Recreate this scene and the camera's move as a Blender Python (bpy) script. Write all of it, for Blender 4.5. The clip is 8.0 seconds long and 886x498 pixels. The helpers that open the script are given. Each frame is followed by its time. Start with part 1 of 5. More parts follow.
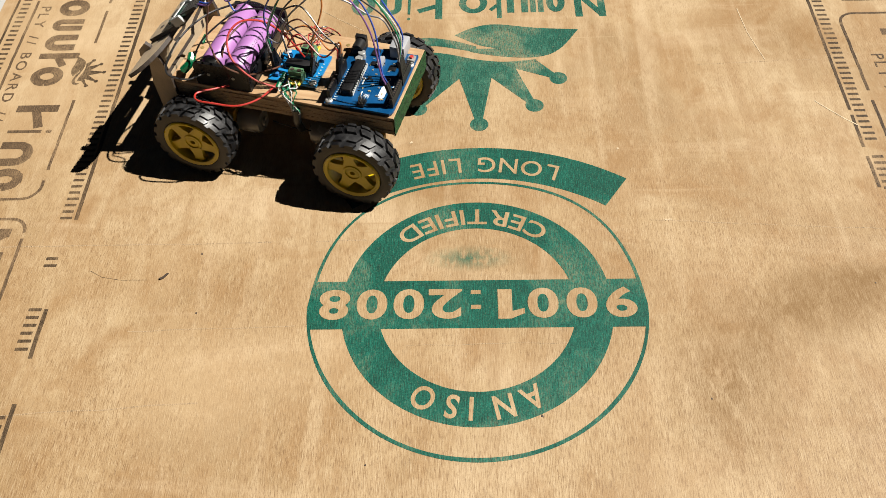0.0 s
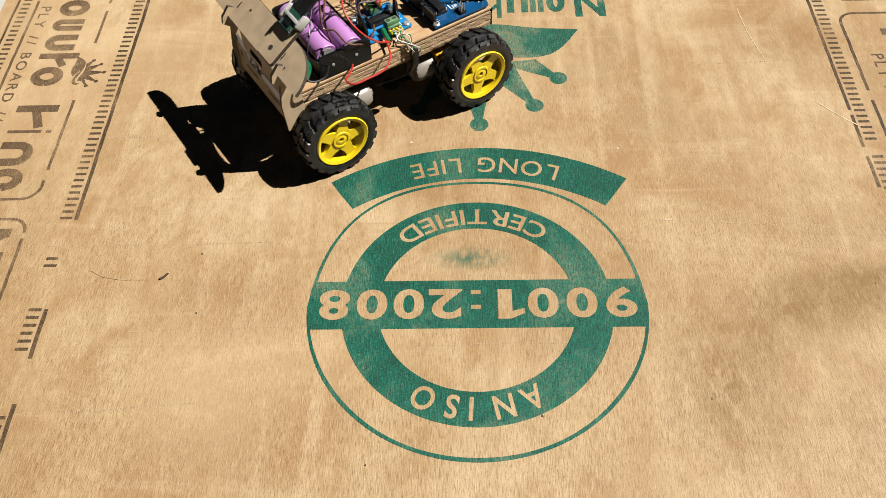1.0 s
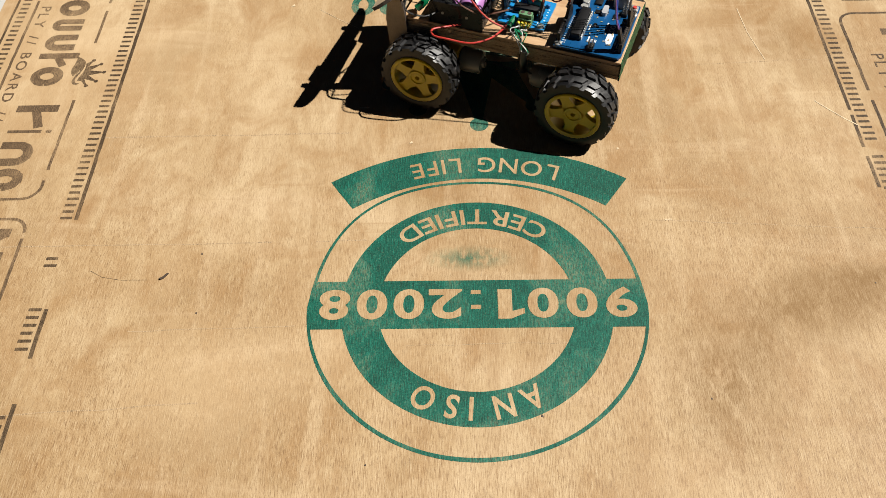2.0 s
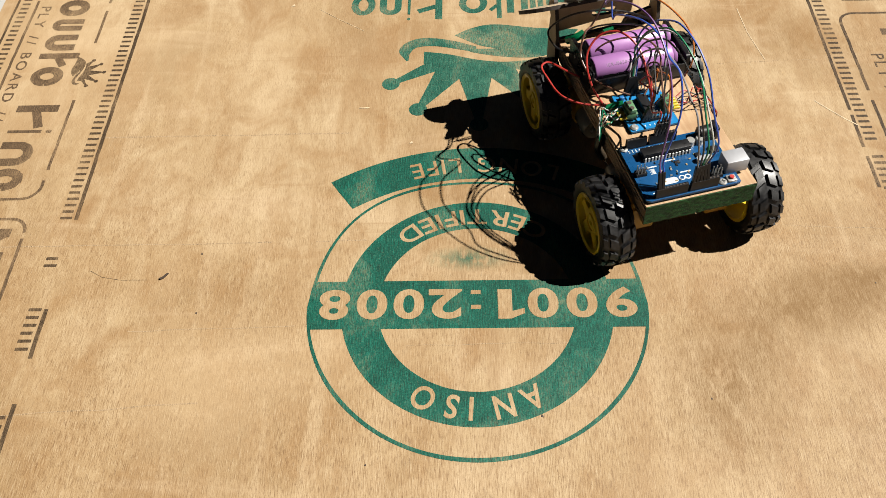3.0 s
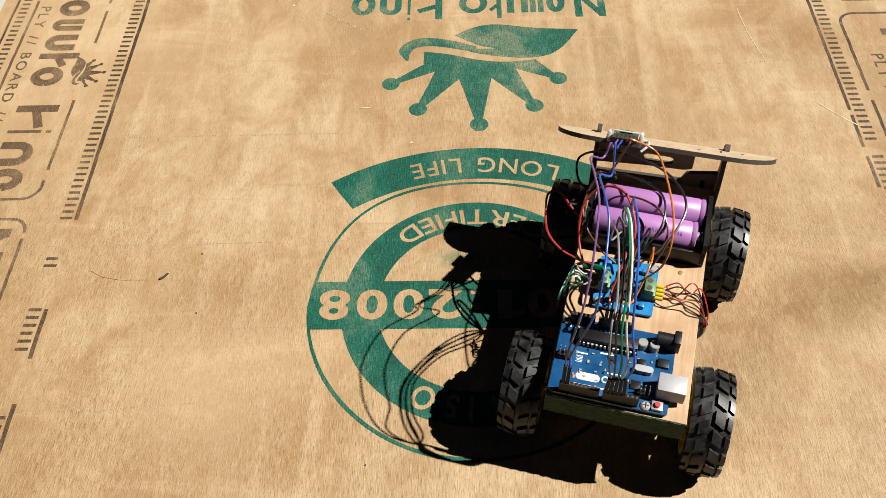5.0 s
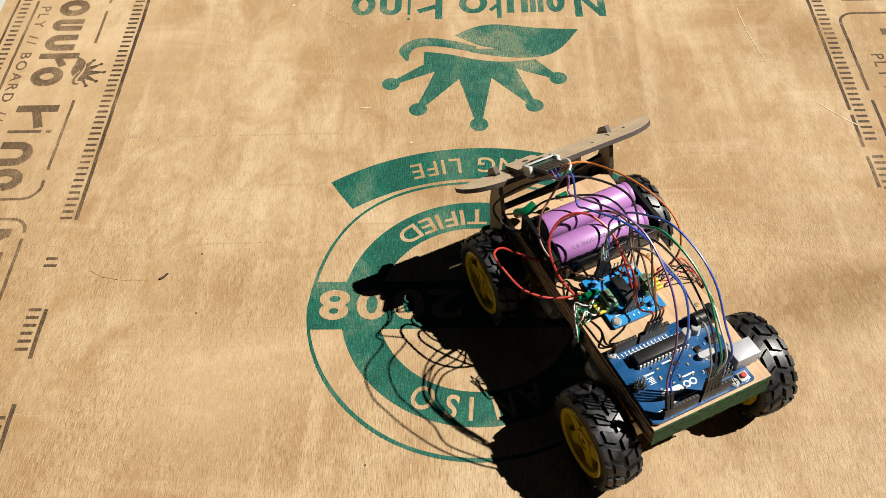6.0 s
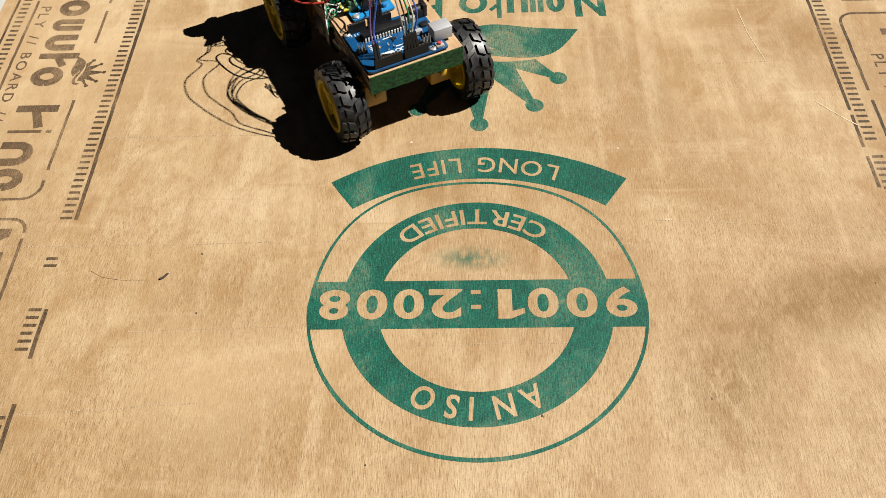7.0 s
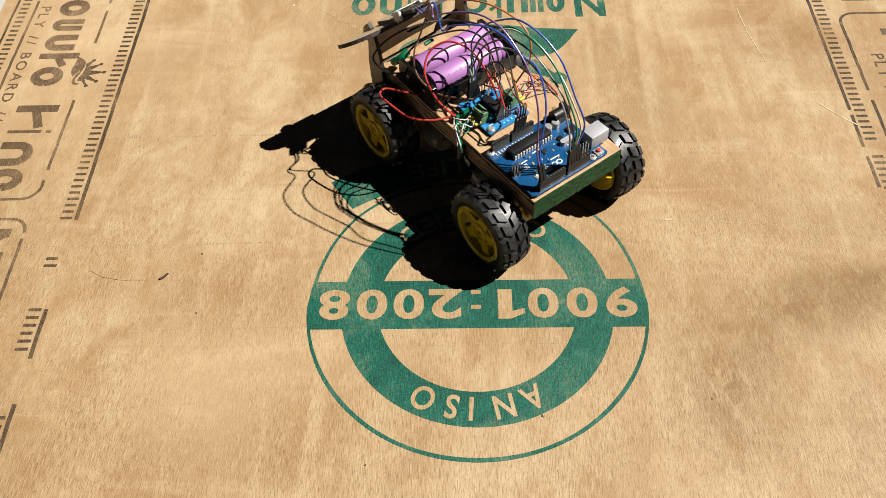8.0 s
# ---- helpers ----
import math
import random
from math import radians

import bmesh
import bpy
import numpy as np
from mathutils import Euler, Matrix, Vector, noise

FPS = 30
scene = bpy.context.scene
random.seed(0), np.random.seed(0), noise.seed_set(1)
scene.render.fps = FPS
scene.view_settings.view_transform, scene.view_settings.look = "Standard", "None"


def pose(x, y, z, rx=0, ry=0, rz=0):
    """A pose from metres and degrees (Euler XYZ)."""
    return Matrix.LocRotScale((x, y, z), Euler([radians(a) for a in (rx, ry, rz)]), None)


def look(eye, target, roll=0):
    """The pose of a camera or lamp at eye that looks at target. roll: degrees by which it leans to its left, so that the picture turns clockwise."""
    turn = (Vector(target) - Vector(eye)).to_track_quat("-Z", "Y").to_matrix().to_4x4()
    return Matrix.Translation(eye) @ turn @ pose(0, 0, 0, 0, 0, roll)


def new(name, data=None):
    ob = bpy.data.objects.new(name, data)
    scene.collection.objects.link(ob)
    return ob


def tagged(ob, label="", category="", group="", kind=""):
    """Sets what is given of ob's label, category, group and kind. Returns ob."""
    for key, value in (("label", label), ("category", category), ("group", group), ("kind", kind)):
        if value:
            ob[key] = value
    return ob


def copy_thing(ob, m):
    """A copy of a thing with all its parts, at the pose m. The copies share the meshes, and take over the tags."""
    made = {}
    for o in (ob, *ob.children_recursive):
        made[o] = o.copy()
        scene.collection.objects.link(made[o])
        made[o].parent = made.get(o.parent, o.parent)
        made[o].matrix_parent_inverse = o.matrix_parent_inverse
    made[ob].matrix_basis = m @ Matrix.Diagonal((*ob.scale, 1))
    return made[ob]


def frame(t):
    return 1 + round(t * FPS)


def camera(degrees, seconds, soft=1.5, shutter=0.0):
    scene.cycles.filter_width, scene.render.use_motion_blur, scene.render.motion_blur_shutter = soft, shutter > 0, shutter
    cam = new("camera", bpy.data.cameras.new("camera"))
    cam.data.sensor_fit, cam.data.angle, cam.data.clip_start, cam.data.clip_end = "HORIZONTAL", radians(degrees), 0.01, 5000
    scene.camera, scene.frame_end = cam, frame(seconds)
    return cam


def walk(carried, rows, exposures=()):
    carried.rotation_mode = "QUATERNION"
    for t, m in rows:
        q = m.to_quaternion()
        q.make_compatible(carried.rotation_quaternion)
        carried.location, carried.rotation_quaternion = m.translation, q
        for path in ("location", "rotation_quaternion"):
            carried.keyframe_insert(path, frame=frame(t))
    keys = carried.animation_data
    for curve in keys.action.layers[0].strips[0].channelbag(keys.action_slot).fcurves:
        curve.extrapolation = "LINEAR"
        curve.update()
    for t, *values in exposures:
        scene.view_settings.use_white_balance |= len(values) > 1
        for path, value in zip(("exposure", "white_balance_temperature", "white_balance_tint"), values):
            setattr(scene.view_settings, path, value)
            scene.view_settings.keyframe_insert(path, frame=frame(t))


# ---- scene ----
cam = camera(51.36, 8.0, soft=0.4)
EYE = (-0.00535, -0.38043, 0.54644)
AIM = (-0.02469, 0.05162, 0.0)
walk(cam, [(0.0, look(EYE, AIM, -2.70)), (8.0, look(EYE, AIM, -2.70))], exposures=[(0.0, 1.67), (8.0, 1.67)])

# ---------------------------------------------------------------- light
SUN_ELEVATION, SUN_AZIMUTH = 52.1, 1.9
world = bpy.data.worlds.new("daylight")
scene.world = world
world.use_nodes = True
wn = world.node_tree
sky = wn.nodes.new("ShaderNodeTexSky")
sky.sky_type, sky.sun_disc = "NISHITA", False
sky.sun_elevation, sky.sun_rotation = radians(SUN_ELEVATION), radians(90 - SUN_AZIMUTH)
wn.nodes["Background"].inputs["Strength"].default_value = 0.002
wn.links.new(sky.outputs[0], wn.nodes["Background"].inputs["Color"])
sun = new("sun", bpy.data.lights.new("sun", "SUN"))
sun.data.energy, sun.data.angle, sun.data.color = 4.8, radians(0.5), (1.0, 0.95, 0.87)
ca, ce = radians(SUN_AZIMUTH), radians(SUN_ELEVATION)
sun.matrix_world = look((math.cos(ca) * math.cos(ce) * 5, math.sin(ca) * math.cos(ce) * 5, math.sin(ce) * 5), (0, 0, 0))


# ---------------------------------------------------------------- materials
class Nodes:
    """Short hand for building one node material."""

    def __init__(self, name):
        self.mat = bpy.data.materials.new(name)
        self.mat.use_nodes = True
        self.t = self.mat.node_tree
        self.bsdf = self.t.nodes["Principled BSDF"]
        self.coord = self.t.nodes.new("ShaderNodeTexCoord").outputs["Object"]

    def put(self, socket, value):
        if isinstance(value, bpy.types.NodeSocket):
            self.t.links.new(value, socket)
        elif isinstance(value, (tuple, list)) and len(value) == 3 and len(socket.default_value) == 4:
            socket.default_value = (*value, 1)
        else:
            socket.default_value = value

    def stretch(self, scale, shift=(0, 0, 0), turn=(0, 0, 0)):
        n = self.t.nodes.new("ShaderNodeMapping")
        self.put(n.inputs["Vector"], self.coord)
        n.inputs["Scale"].default_value, n.inputs["Location"].default_value = scale, shift
        n.inputs["Rotation"].default_value = turn
        return n.outputs[0]

    def noise(self, vector, scale=1.0, detail=4.0, rough=0.55, warp=0.0):
        n = self.t.nodes.new("ShaderNodeTexNoise")
        self.put(n.inputs["Vector"], vector)
        n.inputs["Scale"].default_value, n.inputs["Detail"].default_value = scale, detail
        n.inputs["Roughness"].default_value, n.inputs["Distortion"].default_value = rough, warp
        return n.outputs["Fac"]

    def ramp(self, fac, *stops):
        n = self.t.nodes.new("ShaderNodeValToRGB")
        self.put(n.inputs[0], fac)
        e = n.color_ramp.elements
        while len(e) < len(stops):
            e.new(0.5)
        for k, (at, col) in zip(e, stops):
            k.position = at
            k.color = (col, col, col, 1) if isinstance(col, (int, float)) else (*col, 1)
        return n.outputs["Color"]

    def mix(self, fac, a, b, kind="MIX"):
        n = self.t.nodes.new("ShaderNodeMix")
        n.data_type, n.blend_type = "RGBA", kind
        self.put(n.inputs[0], fac), self.put(n.inputs[6], a), self.put(n.inputs[7], b)
        return n.outputs[2]

    def maths(self, op, a, b=0.0):
        n = self.t.nodes.new("ShaderNodeMath")
        n.operation, n.use_clamp = op, False
        self.put(n.inputs[0], a), self.put(n.inputs[1], b)
        return n.outputs[0]

    def blob(self, x, y, rx, ry, soft_noise):
        """A soft stain of its own shape at a place: 1 inside, 0 outside."""
        n = self.t.nodes.new("ShaderNodeVectorMath")
        n.operation = "LENGTH"
        self.put(n.inputs[0], self.stretch((1 / rx, 1 / ry, 0), (-x / rx, -y / ry, 0)))
        d = self.maths("ADD", n.outputs["Value"], self.maths("MULTIPLY", self.maths("SUBTRACT", soft_noise, 0.5), 1.6))
        return self.ramp(self.maths("MULTIPLY", d, 0.8), (0.08, 1.0), (1.0, 0.0))

    def bump(self, height, strength=0.3, distance=0.0005):
        n = self.t.nodes.new("ShaderNodeBump")
        self.put(n.inputs["Height"], height)
        n.inputs["Strength"].default_value, n.inputs["Distance"].default_value = strength, distance
        self.put(self.bsdf.inputs["Normal"], n.outputs[0])

    def done(self, color, rough=0.5, metal=0.0, **more):
        self.put(self.bsdf.inputs["Base Color"], color)
        self.put(self.bsdf.inputs["Roughness"], rough)
        self.put(self.bsdf.inputs["Metallic"], metal)
        for key, value in more.items():
            self.put(self.bsdf.inputs[key.replace("_", " ")], value)
        return self.mat


def sheet_wood(n):
    """Colour and relief of the rotary-cut face veneer; grain runs along y."""
    broad = n.noise(n.stretch((9, 5.5, 1), turn=(0, 0, 0.15)), 1.0, 4, 0.55, 0.6)
    cloud = n.noise(n.stretch((22, 15, 1), (3.1, 1.7, 0)), 1.0, 6, 0.62, 0.9)
    band = n.noise(n.stretch((5, 24, 1), (2.3, 0.9, 0), (0, 0, 0.05)), 1.0, 5, 0.6, 0.7)
    mottle = n.noise(n.stretch((110, 38, 1), (1.1, 4.7, 0)), 1.0, 4, 0.6, 0.2)
    fleck = n.noise(n.stretch((1900, 105, 1), turn=(0, 0, 0.015)), 1.0, 4, 0.66, 0.05)
    split = n.t.nodes.new("ShaderNodeSeparateXYZ")
    n.put(split.inputs[0], n.coord)
    streak = n.noise(n.stretch((42, 3.2, 1), (6.1, 0.3, 0), (0, 0, 0.03)), 1.0, 4, 0.6, 0.3)
    raw = n.maths("ADD", n.maths("MULTIPLY", n.noise(n.stretch((14, 9, 1), (4, 9, 0)), 1.0, 4, 0.6, 0.4), 1.3), n.maths("MULTIPLY", split.outputs["Y"], -1.15))
    raw = n.ramp(raw, (0.26, 0.3), (0.85, 1.0))
    pore = n.noise(n.stretch((2100, 150, 1), (4, 2, 0), (0, 0, -0.04)), 1.0, 3, 0.65, 0.1)
    cross = n.noise(n.stretch((2.2, 70, 1), (0, 0.4, 0), (0, 0, 0.02)), 1.0, 4, 0.65, 0.5)
    base = n.ramp(broad, (0.36, (0.39, 0.255, 0.128)), (0.5, (0.52, 0.36, 0.194)), (0.64, (0.61, 0.45, 0.265)))
    base = n.mix(n.ramp(cloud, (0.34, 0.85), (0.55, 0.0)), base, (0.38, 0.218, 0.096))
    base = n.mix(n.ramp(band, (0.32, 0.42), (0.48, 0.0)), base, (0.39, 0.23, 0.108))
    base = n.mix(n.ramp(band, (0.54, 0.0), (0.7, 0.5)), base, (0.68, 0.5, 0.31))
    base = n.mix(n.ramp(streak, (0.34, 0.6), (0.48, 0.0)), base, (0.4, 0.245, 0.118))
    base = n.mix(n.ramp(streak, (0.54, 0.0), (0.68, 0.5)), base, (0.66, 0.49, 0.3))
    base = n.mix(n.ramp(mottle, (0.36, 0.28), (0.5, 0.0)), base, (0.36, 0.218, 0.104))
    base = n.mix(n.ramp(mottle, (0.55, 0.0), (0.7, 0.2)), base, (0.68, 0.52, 0.32))
    base = n.mix(n.ramp(cross, (0.64, 0.0), (0.72, 0.4)), base, (0.68, 0.5, 0.3))
    base = n.mix(n.ramp(cross, (0.28, 0.35), (0.36, 0.0)), base, (0.34, 0.19, 0.085))
    base = n.mix(n.maths("MULTIPLY", raw, 0.3), base, (0.47, 0.3, 0.14))
    base = n.mix(n.maths("MULTIPLY", n.ramp(fleck, (0.34, 0.75), (0.5, 0.0)), raw), base, (0.22, 0.115, 0.046))
    base = n.mix(n.maths("MULTIPLY", n.ramp(fleck, (0.54, 0.0), (0.68, 0.45)), raw), base, (0.76, 0.6, 0.39))
    base = n.mix(n.maths("MULTIPLY", n.ramp(pore, (0.3, 0.9), (0.43, 0.0)), raw), base, (0.17, 0.088, 0.038))
    tick = n.noise(n.stretch((1250, 120, 1), (7, 3, 0), (0, 0, 0.03)), 1.0, 2, 0.5, 0.15)
    grit = n.noise(n.stretch((1300, 600, 1), (2, 6, 0)), 1.0, 2, 0.6)
    base = n.mix(n.maths("MULTIPLY", n.ramp(tick, (0.29, 0.6), (0.4, 0.0)), raw), base, (0.2, 0.1, 0.042))
    base = n.mix(n.maths("MULTIPLY", n.ramp(tick, (0.64, 0.0), (0.74, 0.35)), raw), base, (0.8, 0.64, 0.43))
    base = n.mix(n.maths("MULTIPLY", n.ramp(grit, (0.3, 0.45), (0.42, 0.0)), raw), base, (0.25, 0.14, 0.06))
    tear = n.noise(n.stretch((75, 38, 1), (8, 5, 0)), 1.0, 7, 0.68, 0.6)
    soak = n.maths("MULTIPLY", n.ramp(tear, (0.40, 0.35), (0.54, 1.0)), n.ramp(fleck, (0.35, 1.0), (0.62, 0.62)))
    for x, y, rx, ry, a in ((0.168, -0.066, 0.045, 0.07, 0.5), (0.225, -0.01, 0.05, 0.03, 0.6), (0.272, 0.006, 0.06, 0.028, 0.85), (0.30, 0.021, 0.07, 0.012, 0.8),
                            (0.195, -0.04, 0.02, 0.025, 0.3), (0.28, 0.29, 0.07, 0.05, 0.25), (-0.03, 0.1, 0.04, 0.06, 0.2)):
        base = n.mix(n.maths("MULTIPLY", n.maths("MULTIPLY", n.blob(x, y, rx, ry, tear), soak), min(1.0, a * 1.9)), base, (0.215, 0.108, 0.026))
    for x, y, rx, ry, a in ((-0.19, -0.06, 0.07, 0.05, 0.35), (-0.1, -0.03, 0.05, 0.04, 0.25), (0.14, -0.14, 0.06, 0.03, 0.15),
                            (-0.38, 0.3, 0.12, 0.14, 0.4), (-0.2, 0.27, 0.06, 0.1, 0.2)):
        base = n.mix(n.maths("MULTIPLY", n.blob(x, y, rx, ry, broad), a), base, (0.66, 0.47, 0.27))
    base = n.mix(1.0, base, (0.398, 0.407, 0.416), "MULTIPLY")
    relief = n.maths("ADD", n.maths("MULTIPLY", fleck, 0.9), n.maths("MULTIPLY", cloud, 0.5))
    return base, relief, cloud, fleck


def make_sheet_wood():
    n = Nodes("birch_face_veneer")
    color, relief, cloud, fleck = sheet_wood(n)
    n.bump(relief, 0.22, 0.0005)
    return n.done(color, n.ramp(cloud, (0.3, 0.5), (0.7, 0.65)), Specular_IOR_Level=0.2)


def make_ink(name, ink, thin, worn=0.25, spot=None):
    """Stencil ink soaked into the veneer: grain shows through, and it is rubbed off in patches."""
    n = Nodes(name)
    color, relief, cloud, fleck = sheet_wood(n)
    patch = n.noise(n.stretch((16, 12, 1), (5, 2, 0)), 1.0, 5, 0.65, 0.5)
    grain = n.noise(n.stretch((900, 240, 1), (9, 1, 0)), 1.0, 3, 0.7)
    fine = n.noise(n.stretch((1050, 640, 1), (2, 8, 0)), 1.0, 3, 0.7)
    body = n.mix(n.ramp(patch, (0.4, 0.0), (0.68, 1.0)), ink, thin)
    body = n.mix(n.ramp(fleck, (0.36, 0.8), (0.52, 0.0)), body, tuple(c * 0.35 for c in ink))
    body = n.mix(n.ramp(fleck, (0.54, 0.0), (0.68, 0.6)), body, tuple(c * 1.35 + 0.006 for c in thin))
    body = n.mix(n.ramp(fine, (0.34, 0.8), (0.5, 0.0)), body, tuple(c * 0.25 for c in ink))
    gone = n.maths("MULTIPLY", n.ramp(patch, (0.5, 0.02), (0.72, 1.0)), n.ramp(grain, (0.42, 0.1), (0.62, 1.0)))
    gone = n.maths("ADD", n.maths("MULTIPLY", gone, worn * 2), n.maths("MULTIPLY", n.ramp(fine, (0.58, 0.0), (0.7, 1.0)), worn * 0.8))
    if spot:
        ragged = n.noise(n.stretch((150, 60, 1), (1, 7, 0)), 1.0, 5, 0.7)
        near = n.maths("MULTIPLY", n.blob(*spot, ragged), n.ramp(ragged, (0.42, 0.1), (0.56, 0.95)))
        gone = n.maths("SUBTRACT", 1.0, near)
    n.bump(relief, 0.22, 0.0005)
    return n.done(n.mix(gone, body, color), 0.6, Specular_IOR_Level=0.18)


def make_plain(name, color, rough=0.5, metal=0.0, spread=0.15, grain=300.0, relief=0.15, **more):
    """A plain surface with slight unevenness of tone and a fine relief."""
    n = Nodes(name)
    a = n.noise(n.coord, grain * 0.25, 4)
    b = n.noise(n.coord, grain * 3, 3)
    color = color if metal > 0.5 else tuple(c * 0.41 for c in color)
    dark = tuple(c * (1 - spread) for c in color)
    lite = tuple(min(1, c * (1 + spread)) for c in color)
    col = n.mix(n.ramp(a, (0.35, 0.0), (0.65, 1.0)), dark, lite)
    col = n.mix(n.ramp(b, (0.3, spread), (0.5, 0.0)), col, tuple(c * 0.6 for c in color))
    n.bump(b, relief, 0.0002)
    return n.done(col, n.ramp(a, (0.3, max(0.02, rough - 0.08)), (0.7, min(1, rough + 0.1))), metal, **more)


def make_ply_edge():
    """Sawn plywood edge: plies in turn pale and dark, rough."""
    n = Nodes("sawn_ply_edge")
    z = n.noise(n.stretch((25, 25, 900)), 1.0, 3, 0.6)
    f = n.noise(n.stretch((500, 500, 1400)), 1.0, 3, 0.6)
    g = n.t.nodes.new("ShaderNodeNewGeometry").outputs["Random Per Island"]
    col = n.mix(n.ramp(g, (0.35, 0.0), (0.65, 1.0)), (0.196, 0.124, 0.0645), (0.271, 0.193, 0.112))
    col = n.mix(n.ramp(z, (0.36, 0.6), (0.52, 0.0)), col, (0.115, 0.0605, 0.0288))
    col = n.mix(n.ramp(f, (0.35, 0.6), (0.5, 0.0)), col, (0.0691, 0.0346, 0.0173))
    n.bump(n.maths("ADD", f, z), 0.8, 0.0008)
    return n.done(col, 0.8)


def make_deck_top():
    n = Nodes("deck_veneer")
    g = n.noise(n.stretch((30, 400, 30)), 1.0, 4, 0.6, 0.3)
    c = n.noise(n.coord, 45, 4)
    col = n.mix(n.ramp(c, (0.35, 0.0), (0.65, 1.0)), (0.196, 0.121, 0.0605), (0.265, 0.181, 0.101))
    col = n.mix(n.ramp(g, (0.35, 0.55), (0.55, 0.0)), col, (0.173, 0.0922, 0.0403))
    n.bump(g, 0.3, 0.0004)
    return n.done(col, 0.6)


def make_green_paint():
    """Thick green paint dabbed over a sawn end."""
    n = Nodes("green_end_paint")
    a = n.noise(n.stretch((260, 260, 420)), 1.0, 4, 0.7)
    b = n.noise(n.stretch((900, 900, 1200)), 1.0, 3, 0.7)
    col = n.mix(n.ramp(a, (0.38, 0.0), (0.62, 1.0)), (0.001, 0.009, 0.003), (0.008, 0.042, 0.01))
    col = n.mix(n.ramp(b, (0.66, 0.0), (0.74, 0.6)), col, (0.16, 0.135, 0.045))
    n.bump(a, 0.8, 0.001)
    return n.done(col, 0.65, Specular_IOR_Level=0.2)


def make_mdf(name, face, spread=0.2):
    n = Nodes(name)
    face = tuple(c * 0.43 for c in face)
    a = n.noise(n.coord, 90, 4)
    b = n.noise(n.coord, 1800, 2)
    col = n.mix(n.ramp(a, (0.35, 0.0), (0.65, 1.0)), tuple(c * (1 - spread) for c in face), face)
    col = n.mix(n.ramp(b, (0.35, 0.4), (0.5, 0.0)), col, tuple(c * 0.55 for c in face))
    n.bump(b, 0.3, 0.0003)
    return n.done(col, 0.7)


def make_rubber():
    n = Nodes("tyre_rubber")
    a = n.noise(n.coord, 130, 5, 0.65)
    b = n.noise(n.coord, 900, 3)
    col = n.mix(n.ramp(a, (0.42, 0.0), (0.7, 1.0)), (0.002, 0.002, 0.0024), (0.014, 0.014, 0.0145))
    n.bump(b, 0.25, 0.0002)
    return n.done(col, n.ramp(a, (0.3, 0.36), (0.7, 0.55)), Specular_IOR_Level=0.4)


VENEER = make_sheet_wood()
GREEN_INK = make_ink("green_stencil_ink", (0.00027, 0.0389, 0.0254), (0.00162, 0.0729, 0.0497), 0.24)
RUBBED_INK = make_ink("rubbed_green_ink", (0.00324, 0.0459, 0.031), (0.0243, 0.0864, 0.059), 0.42)
BROWN_INK = make_ink("brown_stencil_ink", (0.0297, 0.0194, 0.0108), (0.0702, 0.0443, 0.0232), 0.45)
FAINT_INK = make_ink("faint_brown_ink", (0.0567, 0.0362, 0.02), (0.103, 0.0659, 0.0356), 0.4)
SMEAR_INK = make_ink("smeared_green_ink", (0.0054, 0.054, 0.0324), (0.0216, 0.0702, 0.0432), 0.3, (-0.005, 0.0425, 0.03, 0.0105))
CREASE = make_ink("pale_crease", (0.225, 0.16, 0.095), (0.205, 0.143, 0.082), 1.0)
SHEET_EDGE = make_ply_edge()
GROUND = make_plain("pale_concrete", (0.42, 0.41, 0.39), 0.85, 0, 0.25, 8, 0.5)
SCAR = make_plain("bare_scratch", (0.72, 0.56, 0.36), 0.6, 0, 0.2, 600)
CHIP = make_plain("dark_splinter", (0.05, 0.028, 0.014), 0.7, 0, 0.3, 600)
DECK_TOP = make_deck_top()
GREEN_PAINT = make_green_paint()
MDF = make_mdf("raw_fibreboard", (0.62, 0.47, 0.3))
# scorched cut edges; the same dark colour paints the shade of holes and slots
MDF_EDGE_HOLE = make_mdf("scorched_edge_and_hole_shade", (0.04, 0.023, 0.013))
RUBBER = make_rubber()
YELLOW = make_plain("yellow_moulded_plastic", (0.95, 0.7, 0.012), 0.32, 0, 0.06, 120, 0.06)
MOTOR_YELLOW = make_plain("amber_gearbox_plastic", (0.72, 0.4, 0.02), 0.4, 0, 0.08, 120, 0.06)
CLEAR = make_plain("milky_clear_plastic", (0.3, 0.275, 0.24), 0.2, 0, 0.1, 200, 0.05)
BLACK = make_plain("black_plastic", (0.012, 0.012, 0.013), 0.42, 0, 0.2, 300, 0.08, Specular_IOR_Level=0.22)
HOLDER_BLACK = make_plain("glossy_black_plastic", (0.01, 0.01, 0.011), 0.28, 0, 0.2, 200, 0.05, Specular_IOR_Level=0.25)
PURPLE = make_plain("lilac_shrink_wrap", (0.46, 0.2, 0.52), 0.42, 0, 0.06, 150, 0.04)
PRINT = make_plain("dark_violet_print", (0.12, 0.05, 0.14), 0.5, 0, 0.1, 300)
METAL = make_plain("nickel_plated_steel", (0.55, 0.55, 0.53), 0.35, 0.45, 0.06, 300, 0.05)
STEEL_SHELL = make_plain("tinned_usb_shell", (0.5, 0.51, 0.54), 0.5, 0.25, 0.05, 300, 0.06)
PCB = make_plain("blue_solder_mask", (0.004, 0.08, 0.23), 0.3, 0, 0.18, 250, 0.1)
PCB_LIGHT = make_plain("bright_blue_solder_mask", (0.01, 0.24, 0.58), 0.32, 0, 0.15, 250, 0.1)
PCB_GREEN = make_plain("green_module_mask", (0.03, 0.11, 0.08), 0.3, 0, 0.2, 250, 0.1)
SILK = make_plain("white_silkscreen", (0.78, 0.8, 0.8), 0.55, 0, 0.05, 400)
